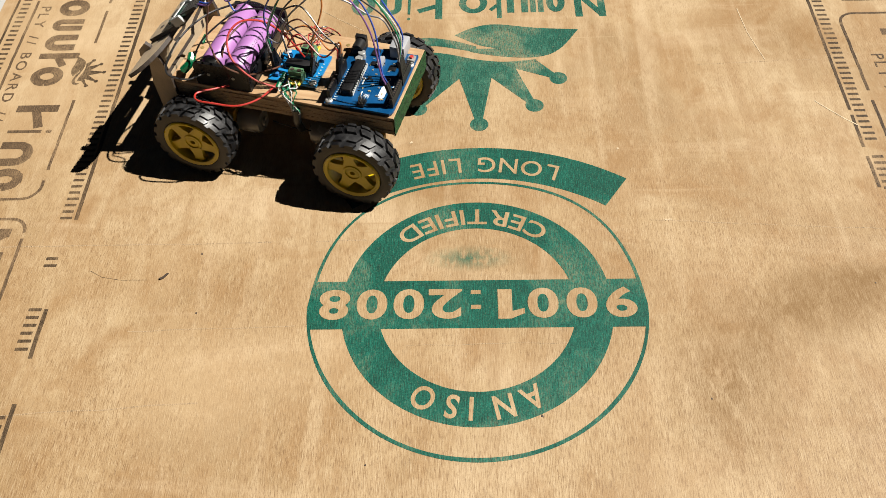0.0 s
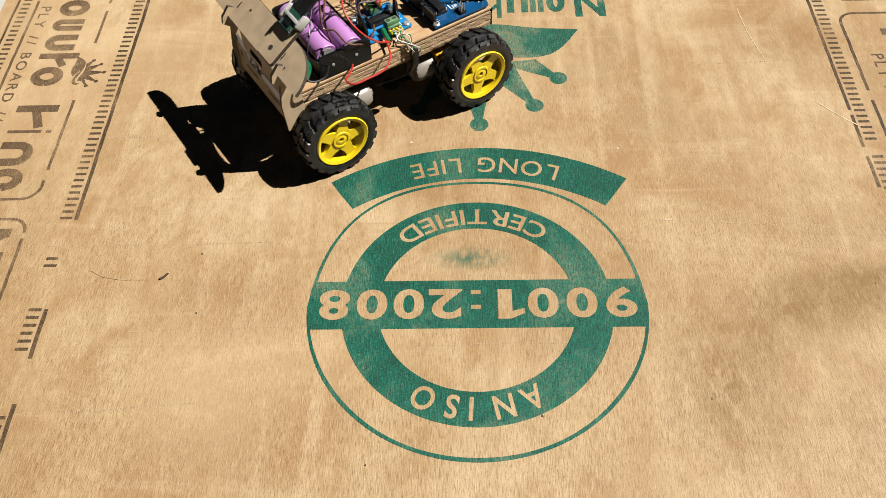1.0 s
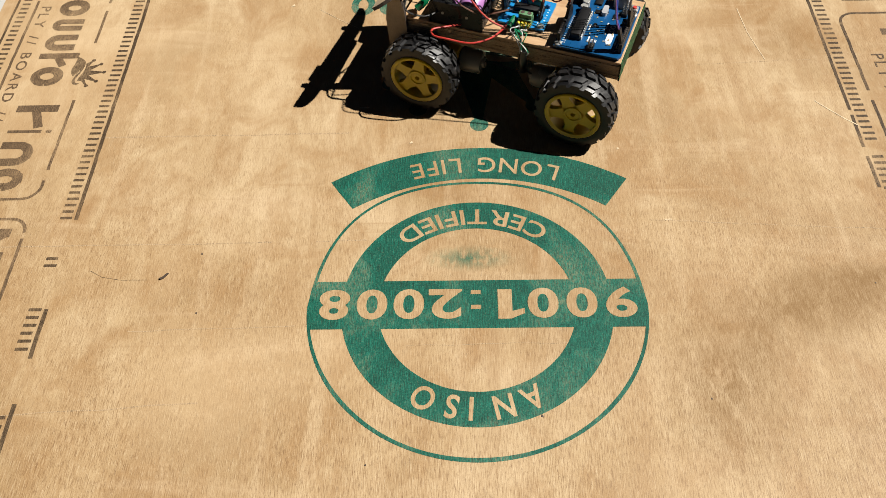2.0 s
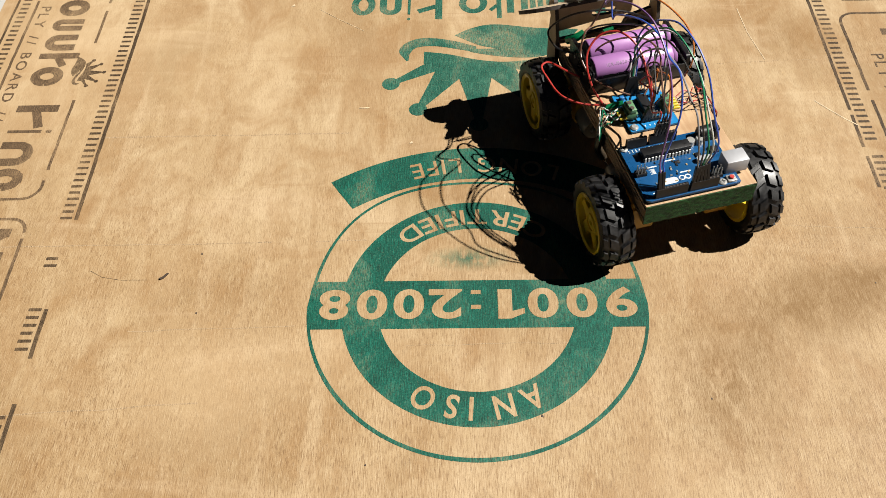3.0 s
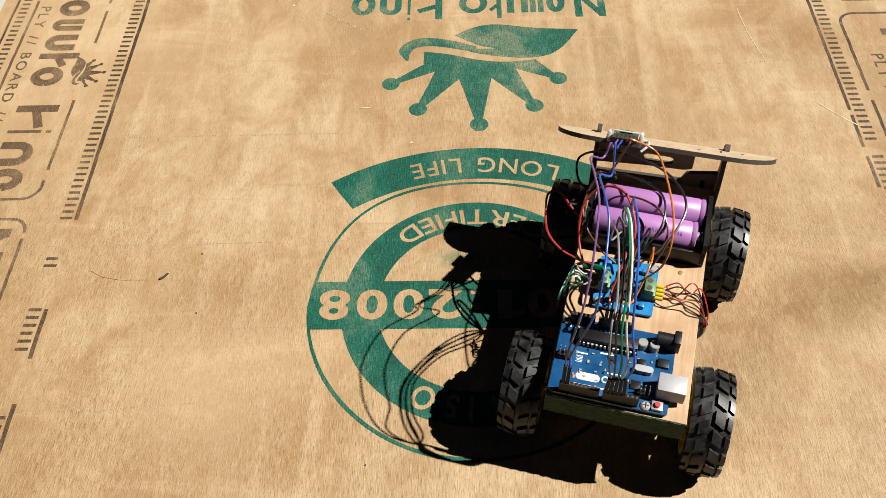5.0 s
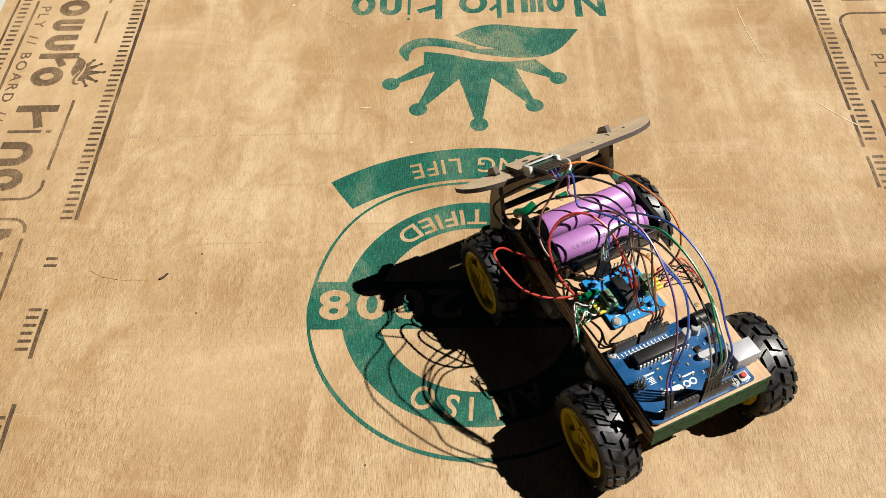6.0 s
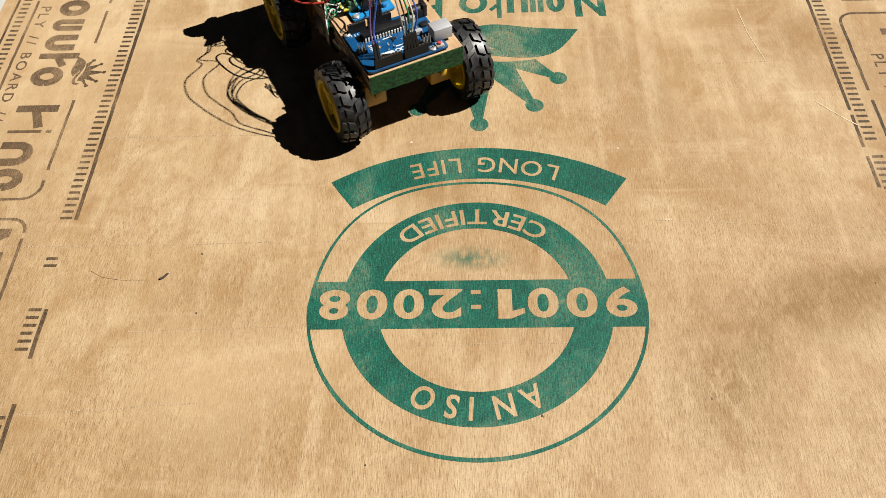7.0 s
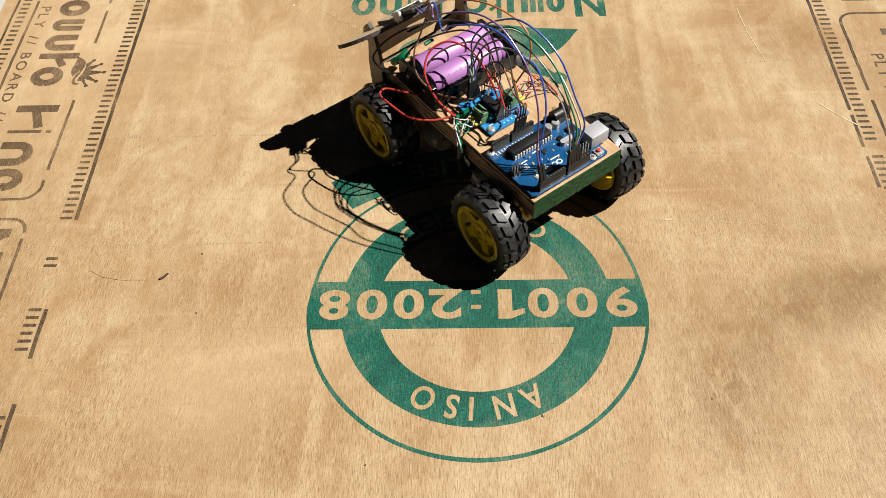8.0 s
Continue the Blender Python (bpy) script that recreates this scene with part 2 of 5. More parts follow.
TERMINAL = make_plain("green_terminal_plastic", (0.1, 0.24, 0.11), 0.45, 0, 0.12, 250, 0.08)
RED_CAP = make_plain("red_button_cap", (0.55, 0.04, 0.03), 0.4, 0, 0.08, 300)
GREEN_TAPE = make_plain("green_insulating_tape", (0.0, 0.16, 0.06), 0.28, 0, 0.2, 150, 0.3)
BLACK_TAPE = make_plain("black_insulating_tape", (0.012, 0.012, 0.012), 0.35, 0, 0.2, 150, 0.3)
WHITE_TIE = make_plain("white_nylon", (0.62, 0.62, 0.6), 0.4, 0, 0.05, 200)
WIRES = {k: make_plain(k + "_wire_insulation", c, 0.38, 0, 0.08, 200, 0.05) for k, c in {
    "red": (0.5, 0.03, 0.02), "black": (0.012, 0.012, 0.013), "purple": (0.2, 0.09, 0.3), "blue": (0.03, 0.1, 0.55),
    "orange": (0.6, 0.17, 0.02), "brown": (0.14, 0.055, 0.03), "green": (0.0, 0.27, 0.12), "white": (0.75, 0.75, 0.72),
    "grey": (0.3, 0.29, 0.3), "yellow": (0.75, 0.55, 0.02), "tan": (0.5, 0.36, 0.18)}.items()}


# ---------------------------------------------------------------- mesh helpers
def link_mesh(name, bm, material, parent=None, label="", smooth=False, other=()):
    me = bpy.data.meshes.new(name)
    bm.normal_update()
    bm.to_mesh(me)
    bm.free()
    for m in (material, *other):
        me.materials.append(m)
    if smooth:
        me.polygons.foreach_set("use_smooth", [True] * len(me.polygons))
        me.set_sharp_from_angle(angle=radians(40))
    ob = new(name, me)
    ob.parent = parent
    if label:
        ob["label"] = label
    return ob


def part(name, bm, material, parent, label="", smooth=False, other=()):
    return link_mesh(name, bm, material, parent, label, smooth, other)


def box(bm, x0, x1, y0, y1, z0, z1, bevel=0.0, index=0, m=None):
    vs = [bm.verts.new((x, y, z)) for z in (z0, z1) for y in (y0, y1) for x in (x0, x1)]
    fs = [bm.faces.new([vs[i] for i in q]) for q in ((0, 2, 3, 1), (4, 5, 7, 6), (0, 1, 5, 4), (1, 3, 7, 5), (3, 2, 6, 7), (2, 0, 4, 6))]
    if bevel:
        r = bmesh.ops.bevel(bm, geom=list({e for f in fs for e in f.edges}), offset=bevel, segments=2, affect="EDGES", profile=0.5)
        fs = list({f for v in r["verts"] for f in v.link_faces} | {f for f in fs if f.is_valid})
    for f in fs:
        f.material_index = index
    if m is not None:
        bmesh.ops.transform(bm, matrix=m, verts=list({v for f in fs for v in f.verts}))
    return fs


def prism(bm, pts, z0, z1, m=None, index=0, side=None):
    """A flat outline given thickness; side: material index of its edges."""
    low = [bm.verts.new((x, y, z0)) for x, y in pts]
    top = [bm.verts.new((x, y, z1)) for x, y in pts]
    fs = [bm.faces.new(top), bm.faces.new(low[::-1])]
    k = len(pts)
    sides = [bm.faces.new((low[i], low[(i + 1) % k], top[(i + 1) % k], top[i])) for i in range(k)]
    for f in fs:
        f.material_index = index
    for f in sides:
        f.material_index = index if side is None else side
    if m is not None:
        bmesh.ops.transform(bm, matrix=m, verts=low + top)
    bmesh.ops.recalc_face_normals(bm, faces=fs + sides)
    return fs + sides


def lathe(bm, profile, seg=48, axis="Z", m=None, index=0, closed=False):
    """Turn (radius, height) pairs round an axis."""
    rings = []
    for r, h in profile:
        ring = []
        for i in range(seg):
            a = 2 * math.pi * i / seg
            x, y = r * math.cos(a), r * math.sin(a)
            ring.append(bm.verts.new({"Z": (x, y, h), "Y": (x, h, y), "X": (h, x, y)}[axis]))
        rings.append(ring)
    pairs = list(zip(rings, rings[1:])) + ([(rings[-1], rings[0])] if closed else [])
    fs = [bm.faces.new((a[i], a[(i + 1) % seg], b[(i + 1) % seg], b[i])) for a, b in pairs for i in range(seg)]
    if not closed:
        fs += [bm.faces.new(rings[0][::-1]), bm.faces.new(rings[-1])]
    for f in fs:
        f.material_index = index
    if m is not None:
        bmesh.ops.transform(bm, matrix=m, verts=[v for r in rings for v in r])
    bmesh.ops.recalc_face_normals(bm, faces=fs)
    return fs


def spline(points, steps=8):
    """A smooth line through the points."""
    p = [Vector(q) for q in points]
    p = [p[0] * 2 - p[1], *p, p[-1] * 2 - p[-2]]
    out = []
    for i in range(1, len(p) - 2):
        for s in range(steps):
            t = s / steps
            a, b, c, d = p[i - 1:i + 3]
            out.append(0.5 * (2 * b + (c - a) * t + (2 * a - 5 * b + 4 * c - d) * t * t + (3 * b - a - 3 * c + d) * t ** 3))
    return out + [p[-2]]


def tube(bm, points, radius=0.0007, seg=7, steps=8, index=0):
    line = spline(points, steps)
    up, rings = Vector((0.31, 0.17, 0.93)), []
    for i, q in enumerate(line):
        d = (line[min(i + 1, len(line) - 1)] - line[max(i - 1, 0)]).normalized()
        side = d.cross(up).normalized()
        up = side.cross(d).normalized()
        rings.append([bm.verts.new(q + radius * (math.cos(a) * side + math.sin(a) * up)) for a in (2 * math.pi * k / seg for k in range(seg))])
    fs = [bm.faces.new((a[k], a[(k + 1) % seg], b[(k + 1) % seg], b[k])) for a, b in zip(rings, rings[1:]) for k in range(seg)]
    fs += [bm.faces.new(rings[0][::-1]), bm.faces.new(rings[-1])]
    for f in fs:
        f.material_index = index
    return fs


def rounded(x0, x1, y0, y1, r, n=6):
    pts = []
    for cx, cy, a0 in ((x1 - r, y1 - r, 0), (x0 + r, y1 - r, 90), (x0 + r, y0 + r, 180), (x1 - r, y0 + r, 270)):
        pts += [(cx + r * math.cos(radians(a0 + 90 * k / n)), cy + r * math.sin(radians(a0 + 90 * k / n))) for k in range(n + 1)]
    return pts


GLYPHS = {}


def glyph(ch, bold=0.0):
    """Flat outline mesh of one character of the built-in font, capital height 1, centred in x: vertices, faces and width."""
    if (ch, bold) not in GLYPHS:
        cu = bpy.data.curves.new("glyph", "FONT")
        cu.body, cu.size, cu.offset, cu.resolution_u = ch, 1.0, bold, 5
        ob = new("glyph", cu)
        me = bpy.data.meshes.new_from_object(ob.evaluated_get(bpy.context.evaluated_depsgraph_get()))
        v = np.array([q.co[:] for q in me.vertices])
        f = [list(q.vertices) for q in me.polygons]
        bpy.data.objects.remove(ob), bpy.data.curves.remove(cu), bpy.data.meshes.remove(me)
        v[:, 0] -= (v[:, 0].min() + v[:, 0].max()) / 2
        GLYPHS[ch, bold] = (v / 0.69, f, np.ptp(v[:, 0]) / 0.69)
    return GLYPHS[ch, bold]


def put_glyph(bm, ch, m, sx, sy, bold=0.0):
    v, f, _ = glyph(ch, bold)
    vs = [bm.verts.new(m @ Vector((x * sx, y * sy, 0))) for x, y, _ in v]
    for q in f:
        try:
            bm.faces.new([vs[i] for i in q])
        except ValueError:
            pass


def line_text(text, m, height, width, bold=0.0, gap=0.22):
    """A straight line of letters, width metres long, centred on m; m's x runs along the line and y up the letters."""
    bm = bmesh.new()
    sizes = [0.45 if c == " " else glyph(c, bold)[2] for c in text]
    total = sum(sizes) + gap * (len(text) - 1)
    k, x = width / total, -width / 2
    for c, s in zip(text, sizes):
        if c != " ":
            put_glyph(bm, c, m @ Matrix.Translation((x + s * k / 2, 0, 0)), k, height, bold)
        x += (s + gap) * k
    return bm


def arc_text(text, centre, radius, height, span, outward, z, bold=0.0, gap=0.25, swing=0.0, places=()):
    """Letters on an arc, in the stamp's reading direction (the stamp stands on its head): top arc if outward, else bottom arc."""
    bm = bmesh.new()
    sizes = [0.45 if c == " " else glyph(c, bold)[2] for c in text]
    total = sum(sizes) + gap * (len(text) - 1)
    k, s0 = span / total, -span / 2
    for i, (c, s) in enumerate(zip(text, sizes)):
        a = radians(places[i]) if places else s0 + s * k / 2
        if c != " ":
            if outward:
                m = Matrix.Rotation(-a, 4, "Z") @ Matrix.Translation((0, radius, 0))
            else:
                m = Matrix.Rotation(a, 4, "Z") @ Matrix.Translation((0, -radius, 0))
            m = Matrix.Translation((*centre, z)) @ Matrix.Rotation(math.pi + radians(swing), 4, "Z") @ m
            put_glyph(bm, c, m, k * radius, height, bold)
        s0 += (s + gap) * k
    return bm


def ring_flat(bm, r0, r1, z, a0=0.0, a1=360.0, centre=(0, 0), n=96):
    k = [radians(a0 + (a1 - a0) * i / n) for i in range(n + 1)]
    inner = [bm.verts.new((centre[0] + r0 * math.cos(a), centre[1] + r0 * math.sin(a), z)) for a in k]
    outer = [bm.verts.new((centre[0] + r1 * math.cos(a), centre[1] + r1 * math.sin(a), z)) for a in k]
    for i in range(n):
        bm.faces.new((inner[i], outer[i], outer[i + 1], inner[i + 1]))


def flat(bm, pts, z):
    f = bm.faces.new([bm.verts.new((x, y, z)) for x, y in pts])
    if f.calc_area() and (f.normal_update() or f.normal.z < 0):
        f.normal_flip()
    return f


def strip(bm, line, width, z):
    """A painted stroke of even width along a line of points."""
    p = [Vector((x, y)) for x, y in line]
    a, b = [], []
    for i, q in enumerate(p):
        d = (p[min(i + 1, len(p) - 1)] - p[max(i - 1, 0)]).normalized()
        n = Vector((-d.y, d.x)) * width / 2
        a.append(bm.verts.new((*(q + n), z))), b.append(bm.verts.new((*(q - n), z)))
    for i in range(len(p) - 1):
        bm.faces.new((b[i], b[i + 1], a[i + 1], a[i]))


# ---------------------------------------------------------------- ground and plywood sheet
Z1, Z2 = 0.00012, 0.00024


def build_ground():
    bm = bmesh.new()
    n = 24
    xs = [math.copysign(abs(t) ** 3, t) * 400 for t in np.linspace(-1, 1, n)]
    grid = [[bm.verts.new((x, y, -0.019)) for x in xs] for y in xs]
    for j in range(n - 1):
        for i in range(n - 1):
            bm.faces.new((grid[j][i], grid[j][i + 1], grid[j + 1][i + 1], grid[j + 1][i]))
    return tagged(link_mesh("ground", bm, GROUND), "pale grey concrete ground under the plywood sheet", "ground", kind="structure")


def build_sheet():
    bm = bmesh.new()
    x0, x1, y0, y1 = -0.4575, 0.4575, -1.05, 1.08
    r = random.Random(4)
    for k in range(7):
        d = r.uniform(0.0, 0.0008) if k < 6 else 0
        box(bm, x0 + d, x1 - d, y0 + d, y1 - d, -0.018 + k * 0.018 / 7, -0.018 + (k + 1) * 0.018 / 7, index=0 if k == 6 else 1)
    return tagged(link_mesh("floor", bm, VENEER, other=(SHEET_EDGE,)), "tan plywood sheet with green and brown stencil printing, sunlit", "plywood", kind="structure")


build_ground()
SHEET = build_sheet()

# round stamp
R_LINE, R_OUT, R_IN, B_TOP, B_LOW = 0.1226, 0.0978, 0.0713, 0.0219, -0.0201


def build_round_stamp():
    bm = bmesh.new()
    rows = []
    for i in range(161):
        a = 2 * math.pi * i / 160
        s = max(0.0, math.sin(a)) ** 0.5
        r = R_LINE - 0.0029 * math.cos(4 * (a - math.pi / 2)) * s
        w = 0.0023 + 0.0007 * max(0.0, -math.sin(a)) + 0.0002 * math.sin(a * 7)
        rows.append([bm.verts.new((q * math.cos(a), q * math.sin(a), Z1 * 1.2)) for q in (r - w, r)])
    for p, q in zip(rows, rows[1:]):
        bm.faces.new((p[0], p[1], q[1], q[0]))
    stamp = part("round_stamp", bm, GREEN_INK, SHEET, "green ring stamp with a number band across")
    bm = bmesh.new()
    for low, high in ((math.asin(B_TOP / R_IN), None), (None, math.asin(B_LOW / R_IN))):
        s = 1 if low is not None else -1
        y = B_TOP if s > 0 else B_LOW
        ai, ao = math.degrees(math.asin(y / R_IN)), math.degrees(math.asin(y / R_OUT))
        n = 80
        inner, outer = [], []
        for k in range(n + 1):
            t = k / n
            a = radians(ai + (180 - 2 * ai) * t) if s > 0 else radians(ai - (180 + 2 * ai) * t)
            b = radians(ao + (180 - 2 * ao) * t) if s > 0 else radians(ao - (180 + 2 * ao) * t)
            inner.append(bm.verts.new((R_IN * math.cos(a), R_IN * math.sin(a), Z1)))
            outer.append(bm.verts.new((R_OUT * math.cos(b), R_OUT * math.sin(b), Z1)))
        for k in range(n):
            q = (inner[k], outer[k], outer[k + 1], inner[k + 1])
            bm.faces.new(q if s > 0 else q[::-1])
    part("ring", bm, GREEN_INK, stamp)
    bm = bmesh.new()
    rr = R_LINE - 0.0021
    ends = []
    for sgn in (1, -1):
        a0, a1 = math.asin(B_LOW / rr), math.asin(B_TOP / rr)
        arc = [(sgn * rr * math.cos(a0 + (a1 - a0) * k / 8), rr * math.sin(a0 + (a1 - a0) * k / 8)) for k in range(9)]
        ends.append(arc if sgn > 0 else arc[::-1])
    flat(bm, ends[0] + ends[1], Z1 * 0.8)
    part("number_band", bm, GREEN_INK, stamp)
    turn = Matrix.Rotation(math.pi, 4, "Z")
    bm = bmesh.new()
    for ch, x in zip("9001:2008", (0.1038, 0.0757, 0.0478, 0.0206, -0.0006, -0.0226, -0.0490, -0.0757, -0.1030)):
        if ch == "1":
            one = [(0.0053, 0.0), (0.0053, 0.0258), (-0.0040, 0.0258), (-0.0138, 0.0212), (-0.0138, 0.0166), (-0.0050, 0.0192), (-0.0050, 0.0)]
            flat(bm, [(x - p, 0.0134 - q) for p, q in one], Z2)
            continue
        if ch == ":":
            for y in (0.0111, -0.0020):
                flat(bm, rounded(x - 0.0036, x + 0.0036, y - 0.0018, y + 0.0018, 0.0004, 2), Z2)
            continue
        w = glyph(ch, 0.03)[2]
        put_glyph(bm, ch, Matrix.Translation((x, 0.0130, Z2)) @ turn, (0.0243 if ch == "2" else 0.0222) / w, 0.0240, 0.03)
    part("numerals", bm, VENEER, stamp, "bare wood numerals left open in the ink")
    part("lettering", arc_text("AN ISO", (0, 0), 0.0758, 0.0170, radians(63), True, Z2, 0.02, 0.3, 0.0, (-25.8, -11.8, 0, 3.3, 12.3, 26.2)), VENEER, stamp)
    part("lettering", arc_text("CERTIFIED", (0, 0), 0.0902, 0.0146, radians(81), False, Z2, 0.014, 0.2, 1.8), VENEER, stamp)
    bm = bmesh.new()
    flat(bm, rounded(-0.052, 0.042, 0.026, 0.06, 0.008), 0.00002)
    part("ink_smear", bm, SMEAR_INK, stamp)
    return stamp


def build_arch_stamp():
    bm = bmesh.new()
    ring_flat(bm, 0.1763, 0.2105, Z1, 90 - 34.2, 90 + 34.2, (0.003, -0.053), 60)
    arch = part("arch_stamp", bm, GREEN_INK, SHEET, "green arched stamp band")
    part("lettering", arc_text("LONG LIFE", (0.003, -0.053), 0.1993, 0.0160, radians(35.5), False, Z2, 0.008, 0.25, -1.6), VENEER, arch)


def build_crown(m, ink, parent, name, label):
    """Plain crown-like device: five tapered prongs with balls, a curled ribbon and a leaf above."""
    bm = bmesh.new()
    balls = ((0.0049, 0.1853), (-0.0474, 0.205), (0.0528, 0.2076), (-0.0722, 0.2381), (0.0755, 0.2421))
    roots = (((-0.0117, 0.2433), (0.0168, 0.244)), ((-0.0333, 0.2536), (-0.0117, 0.2433)), ((0.0168, 0.244), (0.0387, 0.2555)),
             ((-0.043, 0.264), (-0.0333, 0.2536)), ((0.0387, 0.2555), (0.057, 0.267)))
    for (bx, by), (p, q) in zip(balls, roots):
        flat(bm, [(bx + 0.0078 * math.cos(a), by + 0.0078 * math.sin(a)) for a in (2 * math.pi * k / 28 for k in range(28))], Z1)
        d = (Vector((q[0] - p[0], q[1] - p[1]))).normalized() * 0.0022
        flat(bm, [p, (bx - d.x, by - d.y), (bx + d.x, by + d.y), q], Z1 * 1.02)
    top = [(p.x, p.y) for p in spline([(-0.0437, 0.281, 0), (-0.022, 0.277, 0), (0.005, 0.2686, 0), (0.03, 0.2652, 0), (0.058, 0.268, 0)], 6)]
    flat(bm, top + [(0.0387, 0.2555), (0.0168, 0.244), (-0.0117, 0.2433), (-0.0333, 0.2536), (-0.0437, 0.264)], Z1 * 1.04)
    bmesh.ops.transform(bm, matrix=m, verts=bm.verts)
    crown = part(name, bm, ink, parent, label)
    bm = bmesh.new()
    up = spline([(-0.0157, 0.3035, 0), (0.0, 0.3135, 0), (0.022, 0.3185, 0), (0.058, 0.3125, 0), (0.0985, 0.309, 0)], 8)
    down = spline([(0.0985, 0.309, 0), (0.08, 0.282, 0), (0.061, 0.2715, 0), (0.033, 0.2715, 0), (0.0, 0.279, 0), (0.002, 0.2835, 0), (0.021, 0.284, 0), (0.006, 0.289, 0), (-0.0157, 0.3035, 0)], 8)
    flat(bm, [(p.x, p.y) for p in up] + [(p.x, p.y) for p in down[1:-1]], Z1)
    bmesh.ops.transform(bm, matrix=m, verts=bm.verts)
    part("leaf", bm, ink, crown)
    bm = bmesh.new()
    a = spline([(0.004, 0.287, 0), (-0.02, 0.2965, 0), (-0.044, 0.3005, 0), (-0.06, 0.294, 0), (-0.0665, 0.282, 0), (-0.0595, 0.2685, 0)], 8)
    b = spline([(0.004, 0.2785, 0), (-0.012, 0.2835, 0), (-0.034, 0.2885, 0), (-0.05, 0.287, 0), (-0.0565, 0.2785, 0), (-0.0575, 0.2685, 0)], 8)
    va, vb = [bm.verts.new((p.x, p.y, Z1 * 1.3)) for p in a], [bm.verts.new((p.x, p.y, Z1 * 1.3)) for p in b]
    for i in range(len(va) - 1):
        bm.faces.new((va[i], va[i + 1], vb[i + 1], vb[i]))
    bmesh.ops.transform(bm, matrix=m, verts=bm.verts)
    part("ribbon", bm, ink, crown)


def mark_stroke(bm, m, line, width, lift):
    """One painted stroke in the mark's own plane, with a slightly uneven width."""
    p = [Vector(q) for q in line]
    rows = []
    for i, q in enumerate(p):
        d = (p[min(i + 1, len(p) - 1)] - p[max(i - 1, 0)]).normalized()
        n = Vector((-d.y, d.x)) * width * (0.5 + 0.02 * math.sin(i * 2.3))
        rows.append([bm.verts.new(m @ Vector((*(q + k * n), lift))) for k in (1, -1)])
    for a, b in zip(rows, rows[1:]):
        bm.faces.new((a[1], b[1], b[0], a[0]))


def mark_shape(bm, m, kind, x0, x1, h, tall, w):
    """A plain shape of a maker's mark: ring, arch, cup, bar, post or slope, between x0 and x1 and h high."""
    w = min(w, (x1 - x0) * 0.42) if kind != "bar" else x1 - x0
    a, b, cx, r = x0 + w / 2, x1 - w / 2, (x0 + x1) / 2, (x1 - x0 - w) / 2
    bow = [(cx + r * math.cos(t), r * math.sin(t)) for t in (math.pi * k / 14 for k in range(15))]
    if kind == "ring":
        ry = (h - w) / 2
        mark_stroke(bm, m, [(cx + r * math.cos(t), h / 2 + ry * math.sin(t)) for t in (2 * math.pi * k / 28 for k in range(29))], w, 0)
    elif kind == "arch":
        mark_stroke(bm, m, [(b, 0), *[(x, h - w / 2 - r + y) for x, y in bow], (a, 0)], w, 0)
    elif kind == "cup":
        mark_stroke(bm, m, [(b, h), *[(x, w / 2 + r - y) for x, y in bow], (a, h)], w, 0)
    elif kind == "bar":
        mark_stroke(bm, m, [(cx, 0), (cx, h)], w, 0)
    elif kind == "post":
        mark_stroke(bm, m, [(a, 0), (a, tall)], w, 0)
        mark_stroke(bm, m, [(a + w * 0.4, h * 0.62), (x1, h * 0.86)], w * 0.9, 0.00001)
    elif kind == "slope":
        mark_stroke(bm, m, [(a, 0), (a, tall)], w, 0)
        mark_stroke(bm, m, [(a, tall - w * 0.3), (b, w * 0.3)], w * 0.9, 0.00001)
        mark_stroke(bm, m, [(b, 0), (b, tall)], w, 0.00002)
    elif kind == "dotted":
        mark_stroke(bm, m, [(a, 0), (a, h)], w, 0)
        mark_stroke(bm, m, [(a + w * 0.62 * math.cos(t) * 0.5, tall - w * 0.4 + w * 0.5 * math.sin(t)) for t in (2 * math.pi * k / 14 for k in range(15))], w * 0.6, 0.00001)


def maker_mark(m, shapes, h, tall, w):
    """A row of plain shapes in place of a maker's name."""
    bm = bmesh.new()
    for kind, x0, x1 in shapes:
        mark_shape(bm, m, kind, x0, x1, h, tall, w)
    return bm


MARK_ROW = (("slope", 0.0, 0.0285), ("ring", 0.0375, 0.0551), ("cup", 0.0578, 0.0705), ("cup", 0.0725, 0.0925), ("post", 0.0979, 0.1085), ("ring", 0.1112, 0.1381),
            ("post", 0.1541, 0.1771), ("dotted", 0.1845, 0.1905), ("arch", 0.1931, 0.2140), ("ring", 0.2183, 0.2413))
EDGE_ROW = (("slope", 0.0, 0.032), ("ring", 0.037, 0.062), ("cup", 0.067, 0.084), ("cup", 0.090, 0.113), ("post", 0.117, 0.135), ("ring", 0.136, 0.162),
            ("post", 0.187, 0.215), ("dotted", 0.218, 0.226), ("arch", 0.232, 0.260), ("ring", 0.263, 0.288))


